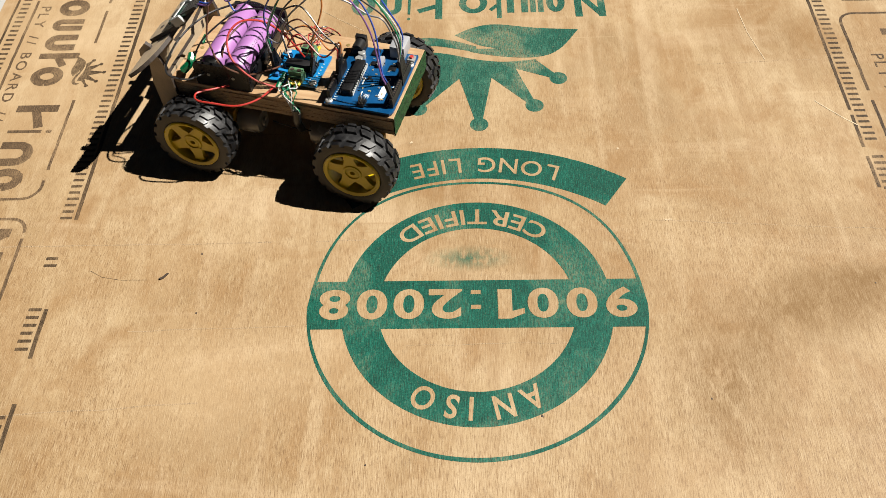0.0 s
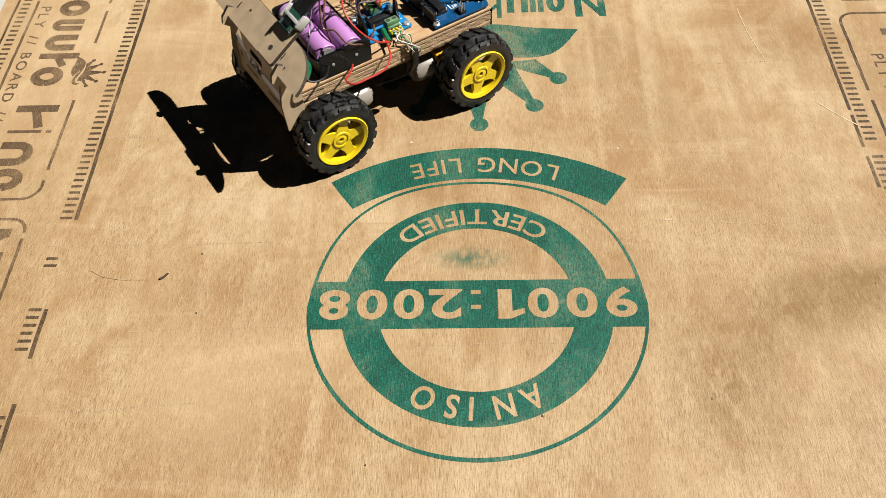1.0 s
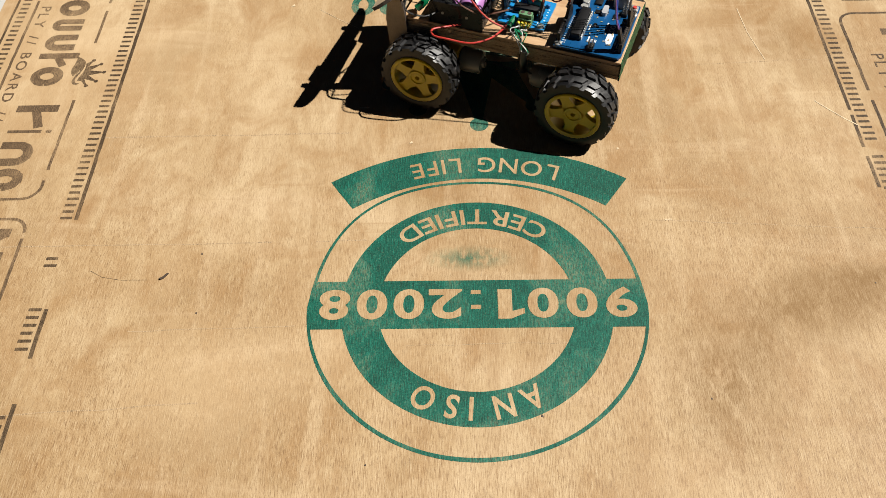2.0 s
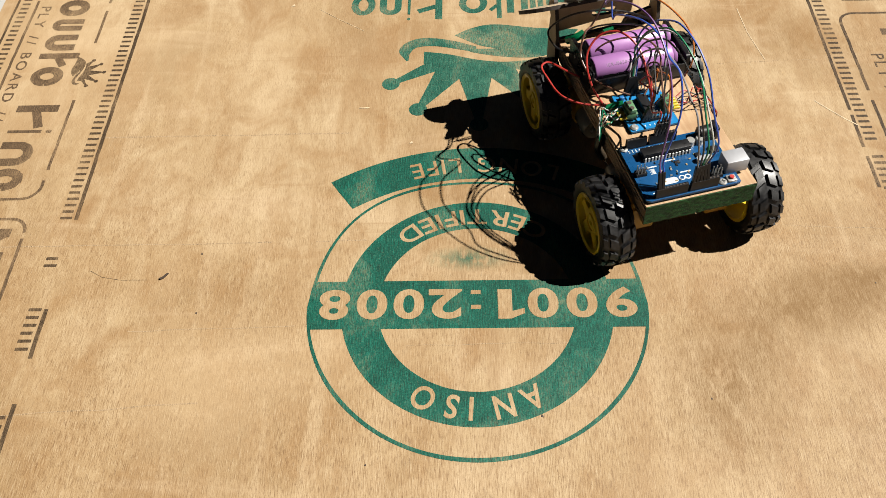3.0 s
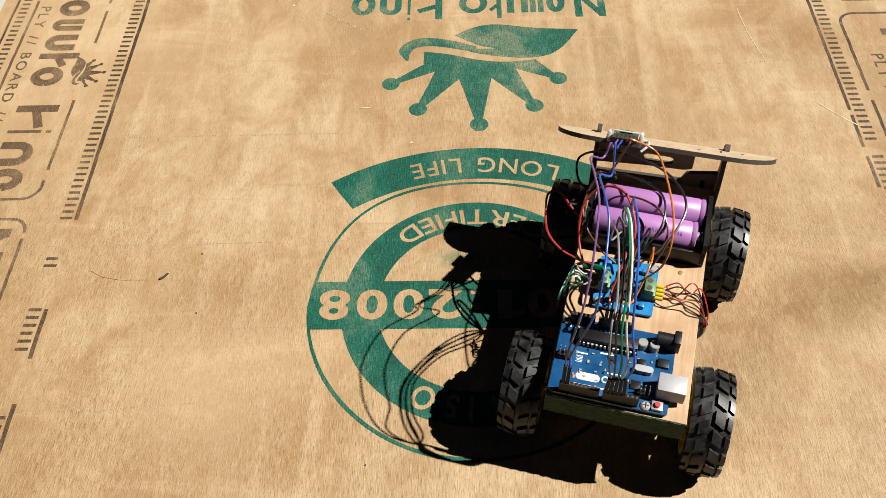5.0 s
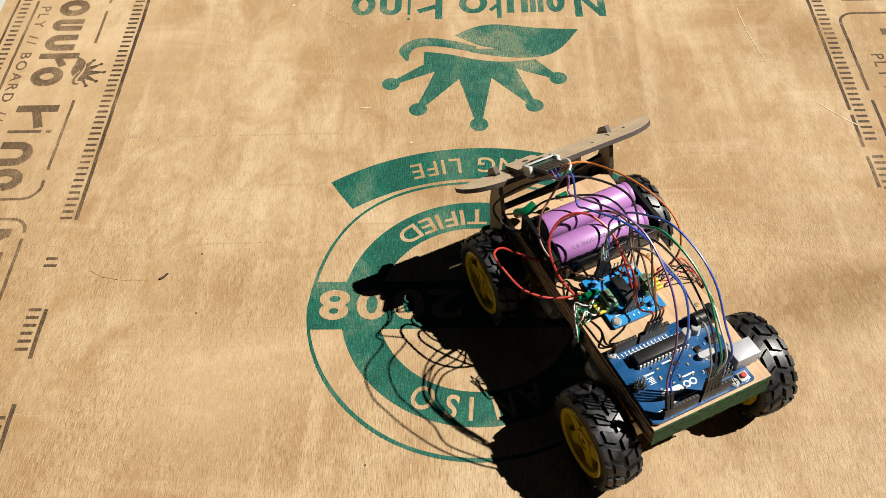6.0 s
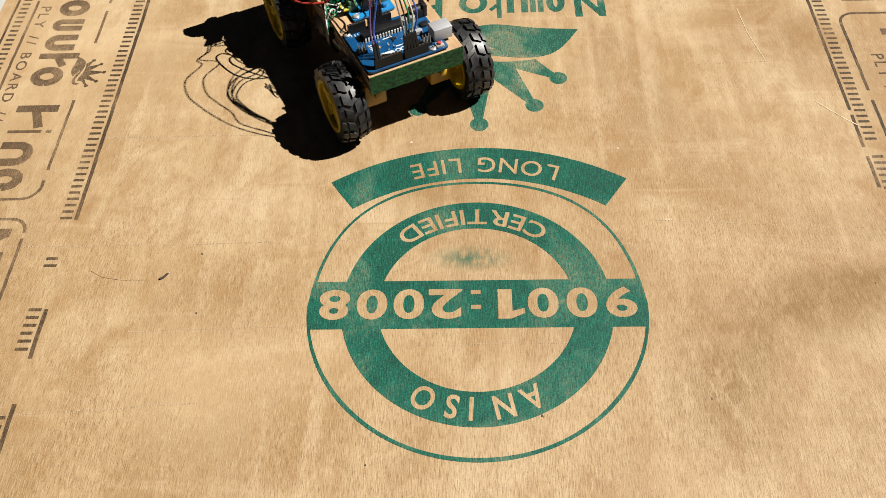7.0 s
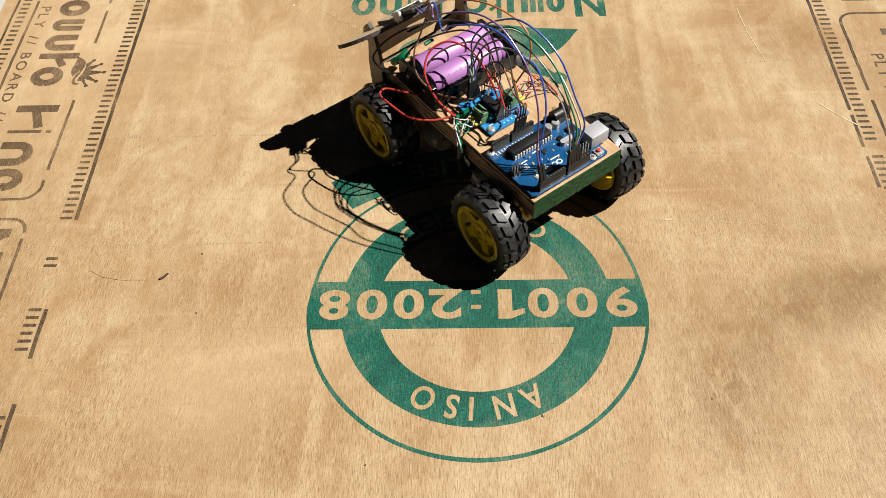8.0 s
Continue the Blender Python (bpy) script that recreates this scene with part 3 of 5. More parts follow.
def build_border(side):
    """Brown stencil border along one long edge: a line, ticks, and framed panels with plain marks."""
    s = -1 if side < 0 else 1
    r = random.Random(11 + side)
    bm = bmesh.new()
    runs = ((0.085, 0.62), (-0.042, 0.0), (-0.125, -0.078), (-0.4, -0.2)) if s < 0 else ((0.108, 0.142), (0.152, 0.19), (0.196, 0.62), (-0.4, -0.1))
    for a, b in runs:
        n = max(2, int((b - a) / 0.01))
        strip(bm, [((-0.3142 if s < 0 else 0.3173) + r.uniform(-0.0002, 0.0002), a + (b - a) * k / n) for k in range(n + 1)], 0.0032 if s < 0 else 0.0027, Z1)
    border = part("stencil_border", bm, BROWN_INK, SHEET, "worn brown stencil border with ticks")
    bm = bmesh.new()
    y = -0.40
    while y < 0.62:
        gone = (-0.04 > y > -0.085 or 0.003 < y < 0.036 or 0.049 < y < 0.083) if s < 0 else (0.145 < y < 0.154)
        if not gone:
            w = r.uniform(0.0088, 0.0098)
            x0 = -0.3272 if s < 0 else 0.3208
            flat(bm, [(x0, y), (x0 + w, y), (x0 + w, y + 0.0026), (x0, y + 0.0026)], Z1)
        y += 0.00675
    if s < 0:
        y = -0.3
        while y < 0.62:
            flat(bm, [(-0.4385, y), (-0.4305, y), (-0.4305, y + 0.0027), (-0.4385, y + 0.0027)], Z1)
            y += 0.00675
        strip(bm, [(-0.4432 + r.uniform(-0.0003, 0.0003), -0.3 + 0.02 * t) for t in range(46)], 0.0024, Z1)
    part("ticks", bm, BROWN_INK, border)
    bm = bmesh.new()
    fx0, fx1 = (s * 0.3517, s * 0.4235)
    if s > 0:
        fx0 = 0.3395
    lo, hi = min(fx0, fx1), max(fx0, fx1)
    for y0, y1 in ((-0.33, 0.087), (0.108, 0.325) if s > 0 else (0.108, 0.64), (0.345, 0.7) if s > 0 else (0.66, 0.9)):
        pts = rounded(lo, hi, y0, y1, 0.014)
        pts.append(pts[0])
        run = []
        for p, q in zip(pts, pts[1:]):
            m = max(1, int(math.dist(p, q) / 0.006))
            for t in range(m):
                x, y = p[0] + (q[0] - p[0]) * t / m, p[1] + (q[1] - p[1]) * t / m
                if s < 0 and x > hi - 0.004 and 0.226 < y < 0.298 or r.random() < (0.03 if s < 0 else 0.07):
                    if len(run) > 2:
                        strip(bm, run, 0.0026, Z1)
                    run = []
                else:
                    run.append((x + r.uniform(-0.0002, 0.0002), y))
        if len(run) > 2:
            strip(bm, run, 0.0026, Z1)
    part("panel_frame", bm, FAINT_INK if s < 0 else BROWN_INK, border)
    # plain marks in the panels, written down the sheet
    down = Matrix.Rotation(-math.pi / 2, 4, "Z")
    if s < 0:
        for y0 in (0.405, 0.077):
            part("maker_mark", maker_mark(Matrix.Translation((-0.3995, y0, Z1)) @ down, EDGE_ROW, 0.0295, 0.0372, 0.0085), FAINT_INK, border)
        part("lettering", line_text("PLY // BOARD //", Matrix.Translation((-0.4175, 0.2785, Z1)) @ down, 0.0095, 0.160, 0.01, 0.28), FAINT_INK, border)
        k = 0.233
        small = Matrix(((0, -k, 0, -0.3317 + 0.1775 * k), (k, 0, 0, 0.2606 - 0.0049 * k), (0, 0, 1, 0), (0, 0, 0, 1)))
        build_crown(small, BROWN_INK, SHEET, "crown_mark", "small brown crown-like stamp device")
    else:
        part("maker_mark", maker_mark(Matrix.Translation((0.372, 0.302, Z1)) @ down, EDGE_ROW, 0.0295, 0.0372, 0.0085), FAINT_INK, border)
        part("lettering", line_text("PLY // BOARD", Matrix.Translation((0.3545, 0.202, Z1)) @ down, 0.0105, 0.130, 0.01, 0.28), BROWN_INK, border)


def build_sheet_wear():
    """Scratches, a long hairline, a dark splinter and small chips."""
    bm = bmesh.new()
    for line, w in (([(0.2905, 0.208), (0.3, 0.197), (0.311, 0.185), (0.3195, 0.177)], 0.0009), ([(-0.098, 0.2078), (-0.0895, 0.2078)], 0.0012),
                    ([(0.1455, 0.078), (0.151, 0.078)], 0.0009), ([(-0.145, 0.346), (-0.125, 0.33), (-0.1, 0.312)], 0.00035),
                    ([(0.249, 0.335), (0.252, 0.30), (0.26, 0.262)], 0.0006)):
        strip(bm, line, w, Z2)
    for x, y, d in ((-0.052, 0.1655, 0.0016), (-0.171, 0.353, 0.002), (0.118, 0.155, 0.0012)):
        flat(bm, [(x - d, y - d), (x + d, y - d * .8), (x + d * .3, y + d)], Z2)
    part("scratch", bm, SCAR, SHEET)
    bm = bmesh.new()
    for x0, y0, x1, y1, w in ((-0.366, 0.0585, -0.156, 0.0600, 0.0014), (-0.3217, -0.0862, -0.1889, -0.0788, 0.0012), (-0.3203, 0.176, -0.1039, 0.178, 0.0016), (0.1342, 0.0774, 0.23, 0.0715, 0.0012),
                              (0.24, 0.0705, 0.3103, 0.0661, 0.0009), (-0.1217, 0.0608, -0.0827, 0.0613, 0.0014), (0.2, 0.257, 0.3, 0.262, 0.0009), (-0.25, -0.02, -0.13, -0.017, 0.001), (-0.05, -0.034, 0.07, -0.033, 0.0007)):
        strip(bm, [(x0 + (x1 - x0) * t / 16, y0 + (y1 - y0) * t / 16 + 0.0012 * noise.noise((t * 0.35, x0 * 9, y0 * 7))) for t in range(17)], w * 0.75, 0.00006)
    part("crease", bm, CREASE, SHEET)
    bm = bmesh.new()
    pts = [(-0.2365, 0.0262), (-0.2350, 0.0252), (-0.2330, 0.0265), (-0.2298, 0.0312), (-0.2310, 0.0310), (-0.2340, 0.0276)]
    prism(bm, pts, 0.0, 0.0012)
    strip(bm, [(-0.29, 0.0345), (-0.28, 0.0285), (-0.265, 0.0255), (-0.245, 0.0255)], 0.00018, Z2)
    for x, y, d in ((0.2885, 0.0155, .0005), (0.3055, -0.004, .0006), (-0.208, 0.0495, .0008), (-0.203, -0.005, .0007), (-0.073, -0.124, .0006), (0.155, -0.078, .0006), (0.042, -0.09, .0009)):
        flat(bm, [(x - d, y - d * .5), (x + d, y - d), (x + d * .6, y + d), (x - d * .4, y + d * 1.6)], Z2)
    part("splinter", bm, CHIP, SHEET, "dark splinter and specks")


build_round_stamp()
build_arch_stamp()
build_crown(Matrix.Identity(4), RUBBED_INK, SHEET, "crown_stamp", "green crown-like stamp device")
part("maker_mark", maker_mark(Matrix.Translation((0.1265, 0.3665, Z1)) @ Matrix.Rotation(math.pi, 4, "Z"), MARK_ROW, 0.0310, 0.0388, 0.0066), RUBBED_INK, SHEET, "row of plain green printed shapes")
build_border(-1)
build_border(1)
build_sheet_wear()

# ---------------------------------------------------------------- robot car (x: circuit-board end, y: its left)
HALF_BASE, TRACK, WHEEL_R = 0.067, 0.056, 0.0334
DECK_X0, DECK_X1, DECK_W, DECK_Z0, DECK_Z1 = -0.088, 0.0947, 0.0405, 0.0560, 0.0734
DRIVER_DX, DRIVER_DY = -0.0058, -0.0012
CAR = tagged(new("robot_car"), "home-made four-wheeled robot car on a plywood deck with loose jumper wires", "robot car")


def build_deck():
    r = random.Random(2)
    k, edge = 9, make_ply_edge()
    h = (DECK_Z1 - DECK_Z0) / k
    bm = bmesh.new()
    box(bm, DECK_X0, DECK_X1, -DECK_W, DECK_W, DECK_Z1 - h, DECK_Z1, 0.0003)
    deck = part("deck", bm, DECK_TOP, CAR, "plywood deck with rough sawn edges")
    for i in range(k - 1):
        bm = bmesh.new()
        d = r.uniform(-0.0005, 0.0006)
        z0, n = DECK_Z0 + h * i, 30
        xs = [DECK_X0 + (DECK_X1 - 0.0006 - DECK_X0) * t / n for t in range(n + 1)]
        rim = [(x, -DECK_W + d + r.uniform(0, 0.0007)) for x in xs] + [(x, DECK_W - d - r.uniform(0, 0.0007)) for x in xs[::-1]]
        prism(bm, rim, z0, z0 + h)
        part("ply", bm, edge, deck)
    bm = bmesh.new()
    n, m = 40, 9
    g = [[bm.verts.new((DECK_X1 + 0.0003 + 0.0006 * noise.noise((y * 400, z * 500, 1)) + 0.0003, y, z)) for z in np.linspace(DECK_Z0 - 0.0002, DECK_Z1 - 0.0006, m)] for y in np.linspace(-DECK_W, DECK_W, n)]
    b = [[bm.verts.new((DECK_X1 - 0.0006, v.co.y, v.co.z)) for v in col] for col in g]
    for i in range(n - 1):
        for j in range(m - 1):
            bm.faces.new((g[i][j], g[i + 1][j], g[i + 1][j + 1], g[i][j + 1]))
        bm.faces.new((g[i][0], b[i][0], b[i + 1][0], g[i + 1][0]))
        bm.faces.new((g[i][-1], g[i + 1][-1], b[i + 1][-1], b[i][-1]))
    part("painted_end", bm, GREEN_PAINT, deck, "rough dark green paint on the end", True)
    brass = make_plain("brass_screw", (0.45, 0.32, 0.12), 0.4, 0.4)
    for x, y in ((-0.012, 0.026), (0.034, 0.031), (-0.005, -0.0285), (-0.079, 0.0)):
        bm = bmesh.new()
        lathe(bm, [(0.0013, DECK_Z1 - 0.001), (0.0016, DECK_Z1 + 0.0003), (0.0009, DECK_Z1 + 0.0004)], 10, m=Matrix.Translation((x, y, 0)))
        part("screw", bm, brass, deck, "small brass screw")


def build_wheel():
    """One wheel round its axle (y): hub, spoked rim and treaded tyre; the outer face looks to -y."""
    bm = bmesh.new()
    lathe(bm, [(0.0016, -0.0070), (0.0020, -0.0098), (0.0046, -0.0098), (0.0058, -0.0090), (0.0058, 0.0115), (0.0022, 0.0115)], 24, "Y")
    wheel = part("wheel", bm, YELLOW, CAR, "yellow spoked wheel with black treaded tyre", True)
    bm = bmesh.new()
    lathe(bm, [(0.0196, -0.0118), (0.0221, -0.0128), (0.0229, -0.0120), (0.0229, 0.012), (0.0207, 0.012), (0.0200, -0.006), (0.0196, -0.0095)], 56, "Y", closed=True)
    for k in range(5):
        m = Matrix.Rotation(radians(72 * k), 4, "Y") @ Matrix.Rotation(radians(90), 4, "X")
        arm = [(0.0040, -0.0068), (0.0082, -0.0056), (0.0130, -0.0042), (0.0170, -0.0040), (0.0200, -0.0058), (0.0200, 0.0058), (0.0170, 0.0040), (0.0130, 0.0042), (0.0082, 0.0056), (0.0040, 0.0068)]
        prism(bm, arm, 0.0050, 0.0094, m)
    lathe(bm, [(0.0058, -0.0103), (0.0072, -0.0103), (0.0076, -0.0094), (0.0076, -0.0050), (0.0058, -0.0050)], 30, "Y", closed=True)
    part("rim", bm, YELLOW, wheel, "", True)
    # carcass with a directional tread: two rows of slanted blocks and a row of lugs on each shoulder
    bm = bmesh.new()
    tread = [(-0.0120, 0.0295), (-0.0088, 0.0307), (-0.0074, 0.0309), (-0.0012, 0.0312), (0.0012, 0.0312), (0.0074, 0.0309), (0.0088, 0.0307), (0.0120, 0.0295)]
    shape = [(-0.0110, 0.0227), (-0.0120, 0.0238), (-0.0125, 0.0266), *tread, (0.0125, 0.0266), (0.0120, 0.0238), (0.0110, 0.0227)]
    per, count = 6, 18
    n = per * count
    rings = []
    for y, rad in shape:
        turn = 0.55 * min(abs(y), 0.012) / 0.0315
        rings.append([bm.verts.new((rad * math.cos(2 * math.pi * q / n + turn), y, rad * math.sin(2 * math.pi * q / n + turn))) for q in range(n)])
    cells = {}
    for row in range(len(rings)):
        a, c = rings[row], rings[(row + 1) % len(rings)]
        for q in range(n):
            cells[row, q] = bm.faces.new((a[q], a[(q + 1) % n], c[(q + 1) % n], c[q]))
    bmesh.ops.recalc_face_normals(bm, faces=list(cells.values()))
    for row, shift, long in ((3, 1, 4), (5, 0, 4), (7, 3, 4), (9, 4, 4)):
        for q in range(n):
            if (q + shift) % per:
                continue
            made = bmesh.ops.extrude_face_region(bm, geom=[cells[row, (q + k) % n] for k in range(long)])["geom"]
            vs = [v for v in made if isinstance(v, bmesh.types.BMVert)]
            mid = sum((v.co for v in vs), Vector()) / len(vs)
            for v in vs:
                p = mid + (v.co - mid) * 0.9
                f = (0.0334 - 0.0012 * (abs(p.y) / 0.0095) ** 2) / math.hypot(p.x, p.z)
                v.co = (p.x * f, p.y, p.z * f)
    part("tyre", bm, RUBBER, wheel, "black rubber tyre with chunky block tread", True)
    return wheel


def build_motor(sx, sy):
    """Yellow geared motor under the deck, with its clear-capped can towards the middle."""
    x, y = sx * HALF_BASE, sy * 0.0295
    bm = bmesh.new()
    a, b = (x - 0.026, x + 0.0085) if sx > 0 else (x - 0.0085, x + 0.026)
    box(bm, a, b, y - 0.0095, y + 0.0095, 0.0245, 0.0465, 0.0018)
    box(bm, x + sx * 0.0105 - 0.0045, x + sx * 0.0105 + 0.0045, y - 0.003, y + 0.003, 0.037, 0.043, 0.0008)
    box(bm, x - 0.010, x + 0.006, y - 0.0085, y + 0.0085, 0.0448, DECK_Z0 + 0.0004, 0.0008)
    for dx in (-0.006, 0.006):
        lathe(bm, [(0.0016, -0.0105), (0.0026, -0.0105), (0.0026, 0.0105), (0.0016, 0.0105)], 12, "Y", Matrix.Translation((x - sx * 0.012, y, 0.0335 + dx)))
    lathe(bm, [(0.0027, -0.018), (0.0027, 0.018)], 14, "Y", Matrix.Translation((x, y + sy * 0.006, WHEEL_R)))
    motor = part("gear_motor", bm, MOTOR_YELLOW, CAR, "amber plastic gear motor", True)
    bm = bmesh.new()
    lathe(bm, [(0.009, 0.0), (0.0102, 0.0008), (0.0102, 0.016), (0.009, 0.019), (0.004, 0.0195), (0.004, 0.022)], 22, "X",
          Matrix.Translation((x - sx * 0.026, y, 0.0335)) @ Matrix.Rotation(math.pi if sx > 0 else 0, 4, "Z"))
    part("motor_can", bm, CLEAR, motor, "motor can in a milky clear cap", True)


def build_battery():
    x0, x1, y0, y1, z = -0.0645, -0.0192, -0.0395, 0.0385, DECK_Z1
    bm = bmesh.new()
    box(bm, x0, x1, y0, y1, z, z + 0.003, 0.0008)
    for ya, yb in ((y0, y0 + 0.0028), (y1 - 0.0028, y1)):
        prism(bm, rounded(x0, x1, z, z + 0.0205, 0.003, 3), -yb, -ya, Matrix.Rotation(radians(90), 4, "X"))
    for xa, h in ((x0, 0.0135), (x1 - 0.0018, 0.0135)):
        box(bm, xa, xa + 0.0018, y0, y1, z, z + h, 0.0004)
    box(bm, -0.0430, -0.0418, y0, y1, z, z + 0.010)
    holder = part("battery_holder", bm, HOLDER_BLACK, CAR, "black two-cell battery holder", True)
    for i, (cx, dy) in enumerate(((-0.0526, 0.0010), (-0.0322, -0.0022))):
        ya, yb = -0.0315 + dy, 0.0335 + dy
        bm = bmesh.new()
        c = Matrix.Translation((cx, 0, z + 0.0135))
        r = 0.0093
        lathe(bm, [(r - 0.002, ya + 0.0002), (r - 0.0006, ya), (r, ya + 0.0008), (r, yb - 0.0045), (r - 0.0006, yb - 0.0035), (r, yb - 0.0025), (r, yb - 0.0006), (r - 0.002, yb)], 36, "Y", c)
        cell = part("cell", bm, PURPLE, holder, "lilac lithium cell", True)
        bm = bmesh.new()
        lathe(bm, [(0.0066, ya - 0.0004), (0.0066, ya + 0.0004)], 20, "Y", c)
        part("cell_terminal", bm, METAL, cell, "", True)
        bm = bmesh.new()
        lathe(bm, [(0.0034, yb - 0.0002), (0.0034, yb + 0.0016), (0.002, yb + 0.002)], 16, "Y", c)
        part("cell_terminal", bm, METAL, cell, "", True)
        # small print wrapped round the upper flank
        if i == 1:
            bm = bmesh.new()
            for text, ang, width, hh in (("ICR-18650-1200mAh IS 16046", 42, 0.047, 0.0026),):
                src = line_text(text, Matrix.Identity(4), hh, width, 0.0, 0.3)
                for f in src.faces:
                    q = []
                    for v in f.verts:
                        t = radians(ang) + v.co.y / r
                        q.append(bm.verts.new((cx + (r + 0.00008) * math.cos(t) , -0.0015 + v.co.x, z + 0.0135 + (r + 0.00008) * math.sin(t))))
                    bm.faces.new(q)
                src.free()
            part("cell_print", bm, PRINT, cell)
            bm = bmesh.new()
            rr = random.Random(3)
            ys = [-0.028 + 0.0017 * q for q in range(28)]
            rows = [[bm.verts.new((cx + (r + 0.0001) * math.cos(radians(t)), y, z + 0.0135 + (r + 0.0001) * math.sin(radians(t)))) for t in (-25, -10, rr.uniform(2, 9))] for y in ys]
            for p, q in zip(rows, rows[1:]):
                for t in range(2):
                    bm.faces.new((p[t], p[t + 1], q[t + 1], q[t]))
            part("torn_wrap", bm, BLACK, cell, "torn dark strip in the wrap")
    bm = bmesh.new()
    for cx in (-0.0526, -0.0322):
        for y, s in ((y0 + 0.0035, 1), (y1 - 0.0035, -1)):
            pts = [(cx + (0.0042 - 0.0002 * k) * math.cos(k * 1.05), y + s * k * 0.00022, z + 0.0135 + (0.0042 - 0.0002 * k) * math.sin(k * 1.05)) for k in range(18)]
            tube(bm, pts, 0.0004, 5, 2)
            part("spring_contact", bm, METAL, holder, "", True)
            bm = bmesh.new()
    for cx in (-0.0526, -0.0322):
        lathe(bm, [(0.0008, y0 - 0.0007), (0.0013, y0 - 0.0005), (0.0013, y0 + 0.0002)], 14, "Y", Matrix.Translation((cx, 0, z + 0.011)))
        part("rivet", bm, METAL, holder, "small silver rivet", True)
        bm = bmesh.new()
    bm.free()


def header_row(bm, x, y0, y1, z, pins):
    """Black female header along y, with square sockets as sunk tops."""
    box(bm, x - 0.00125, x + 0.00125, y0, y1, z, z + 0.0084)
    step = (y1 - y0) / pins
    for k in range(pins):
        y = y0 + (k + 0.5) * step
        box(bm, x - 0.0006, x + 0.0006, y - 0.0006, y + 0.0006, z + 0.0083, z + 0.00855, index=1)


def build_controller():
    x0, x1, y0, y1 = 0.0402, 0.0936, -0.0398, 0.0288
    z = DECK_Z1 + 0.0018
    bm = bmesh.new()
    prism(bm, [(x0 + 0.0, y0), (x1 - 0.002, y0), (x1, y0 + 0.003), (x1, y1 - 0.001), (x1 - 0.001, y1), (x0, y1)], z, z + 0.0016)
    for x, y in ((x0 + 0.003, y0 + 0.003), (x0 + 0.003, y1 - 0.014), (x1 - 0.003, y1 - 0.0135)):
        lathe(bm, [(0.0018, DECK_Z1), (0.0018, z)], 10, m=Matrix.Translation((x, y, 0)))
    board = part("controller_board", bm, PCB, CAR, "blue microcontroller board with sockets")
    zt = z + 0.0016

    def chip(name, a, b, c, d, h, mat=BLACK, bev=0.0003, label=""):
        q = bmesh.new()
        box(q, a, b, c, d, zt - 0.0001, zt + h, bev)
        return part(name, q, mat, board, label, True)

    bm = bmesh.new()
    box(bm, 0.0725, 0.0845, 0.0208, 0.0368, zt, zt + 0.0108, 0.0006)
    usb = part("usb_socket", bm, STEEL_SHELL, board, "silver square USB socket", True)
    bm = bmesh.new()
    box(bm, 0.0738, 0.0832, 0.0352, 0.0370, zt + 0.0012, zt + 0.0096)
    part("socket_mouth", bm, make_plain("socket_cream", (0.62, 0.5, 0.33), 0.5), usb)
    bm = bmesh.new()
    box(bm, 0.0425, 0.0515, 0.0265, 0.0305, zt, zt + 0.011, 0.0005)
    lathe(bm, [(0.0043, 0.017), (0.0045, 0.0172), (0.0045, 0.027)], 22, "Y", Matrix.Translation((0.047, 0, zt + 0.0055)))
    box(bm, 0.0427, 0.0513, 0.0168, 0.0268, zt, zt + 0.005)
    part("power_jack", bm, BLACK, board, "black barrel power jack", True)
    bm = bmesh.new()
    box(bm, 0.0505, 0.0578, -0.0285, 0.0068, zt + 0.0016, zt + 0.0062, 0.0003)
    box(bm, 0.0497, 0.0586, -0.0287, 0.0070, zt, zt + 0.0022)
    lathe(bm, [(0.001, zt + 0.0061), (0.0011, zt + 0.0063)], 12, m=Matrix.Translation((0.0542, 0.0035, 0)))
    dip = part("main_chip", bm, BLACK, board, "long black socketed chip", True)
    bm = bmesh.new()
    for k in range(14):
        y = -0.0270 + k * 0.00252
        for x in (0.0494, 0.0589):
            box(bm, x - 0.0004, x + 0.0004, y - 0.0006, y + 0.0006, zt, zt + 0.0036)
    part("chip_legs", bm, SILK, dip)
    for name, x, ya, yb, pins in (("socket_strip", 0.0913, -0.0335, -0.0105, 10), ("socket_strip", 0.0913, -0.0085, 0.0118, 8), ("socket_strip", 0.0428, -0.0355, -0.0205, 6), ("socket_strip", 0.0428, -0.0185, 0.0018, 8)):
        bm = bmesh.new()
        header_row(bm, x, ya, yb, zt, pins)
        part(name, bm, BLACK, board, "black pin socket strip", other=(CHIP,))
    for x, y in ((0.0685, -0.0345), (0.0835, 0.0145)):
        bm = bmesh.new()
        box(bm, x - 0.0025, x + 0.0025, y - 0.0038, y + 0.0038, zt, zt + 0.0025)
        pins = [(x + a * 0.00127, y + b * 0.00254) for a in (-1, 1) for b in (-1, 0, 1)]
        for px, py in pins:
            box(bm, px - 0.0003, px + 0.0003, py - 0.0003, py + 0.0003, zt + 0.0025, zt + 0.0085, index=1)
        part("pin_header", bm, BLACK, board, other=(METAL,))
    for y in (0.0093, 0.0163):
        bm = bmesh.new()
        c = Matrix.Translation((0.0512, y, 0))
        lathe(bm, [(0.0031, zt), (0.0031, zt + 0.0008), (0.0030, zt + 0.0048), (0.0026, zt + 0.0052)], 20, m=c)
        part("capacitor", bm, METAL, board, "silver can capacitor", True)
    bm = bmesh.new()
    prism(bm, rounded(0.0660, 0.0703, 0.0068, 0.0178, 0.0021, 5), zt, zt + 0.0034)
    part("crystal", bm, STEEL_SHELL, board, "silver oval crystal", True)
    chip("small_chip", 0.0757, 0.0815, 0.006, 0.0118, 0.001)
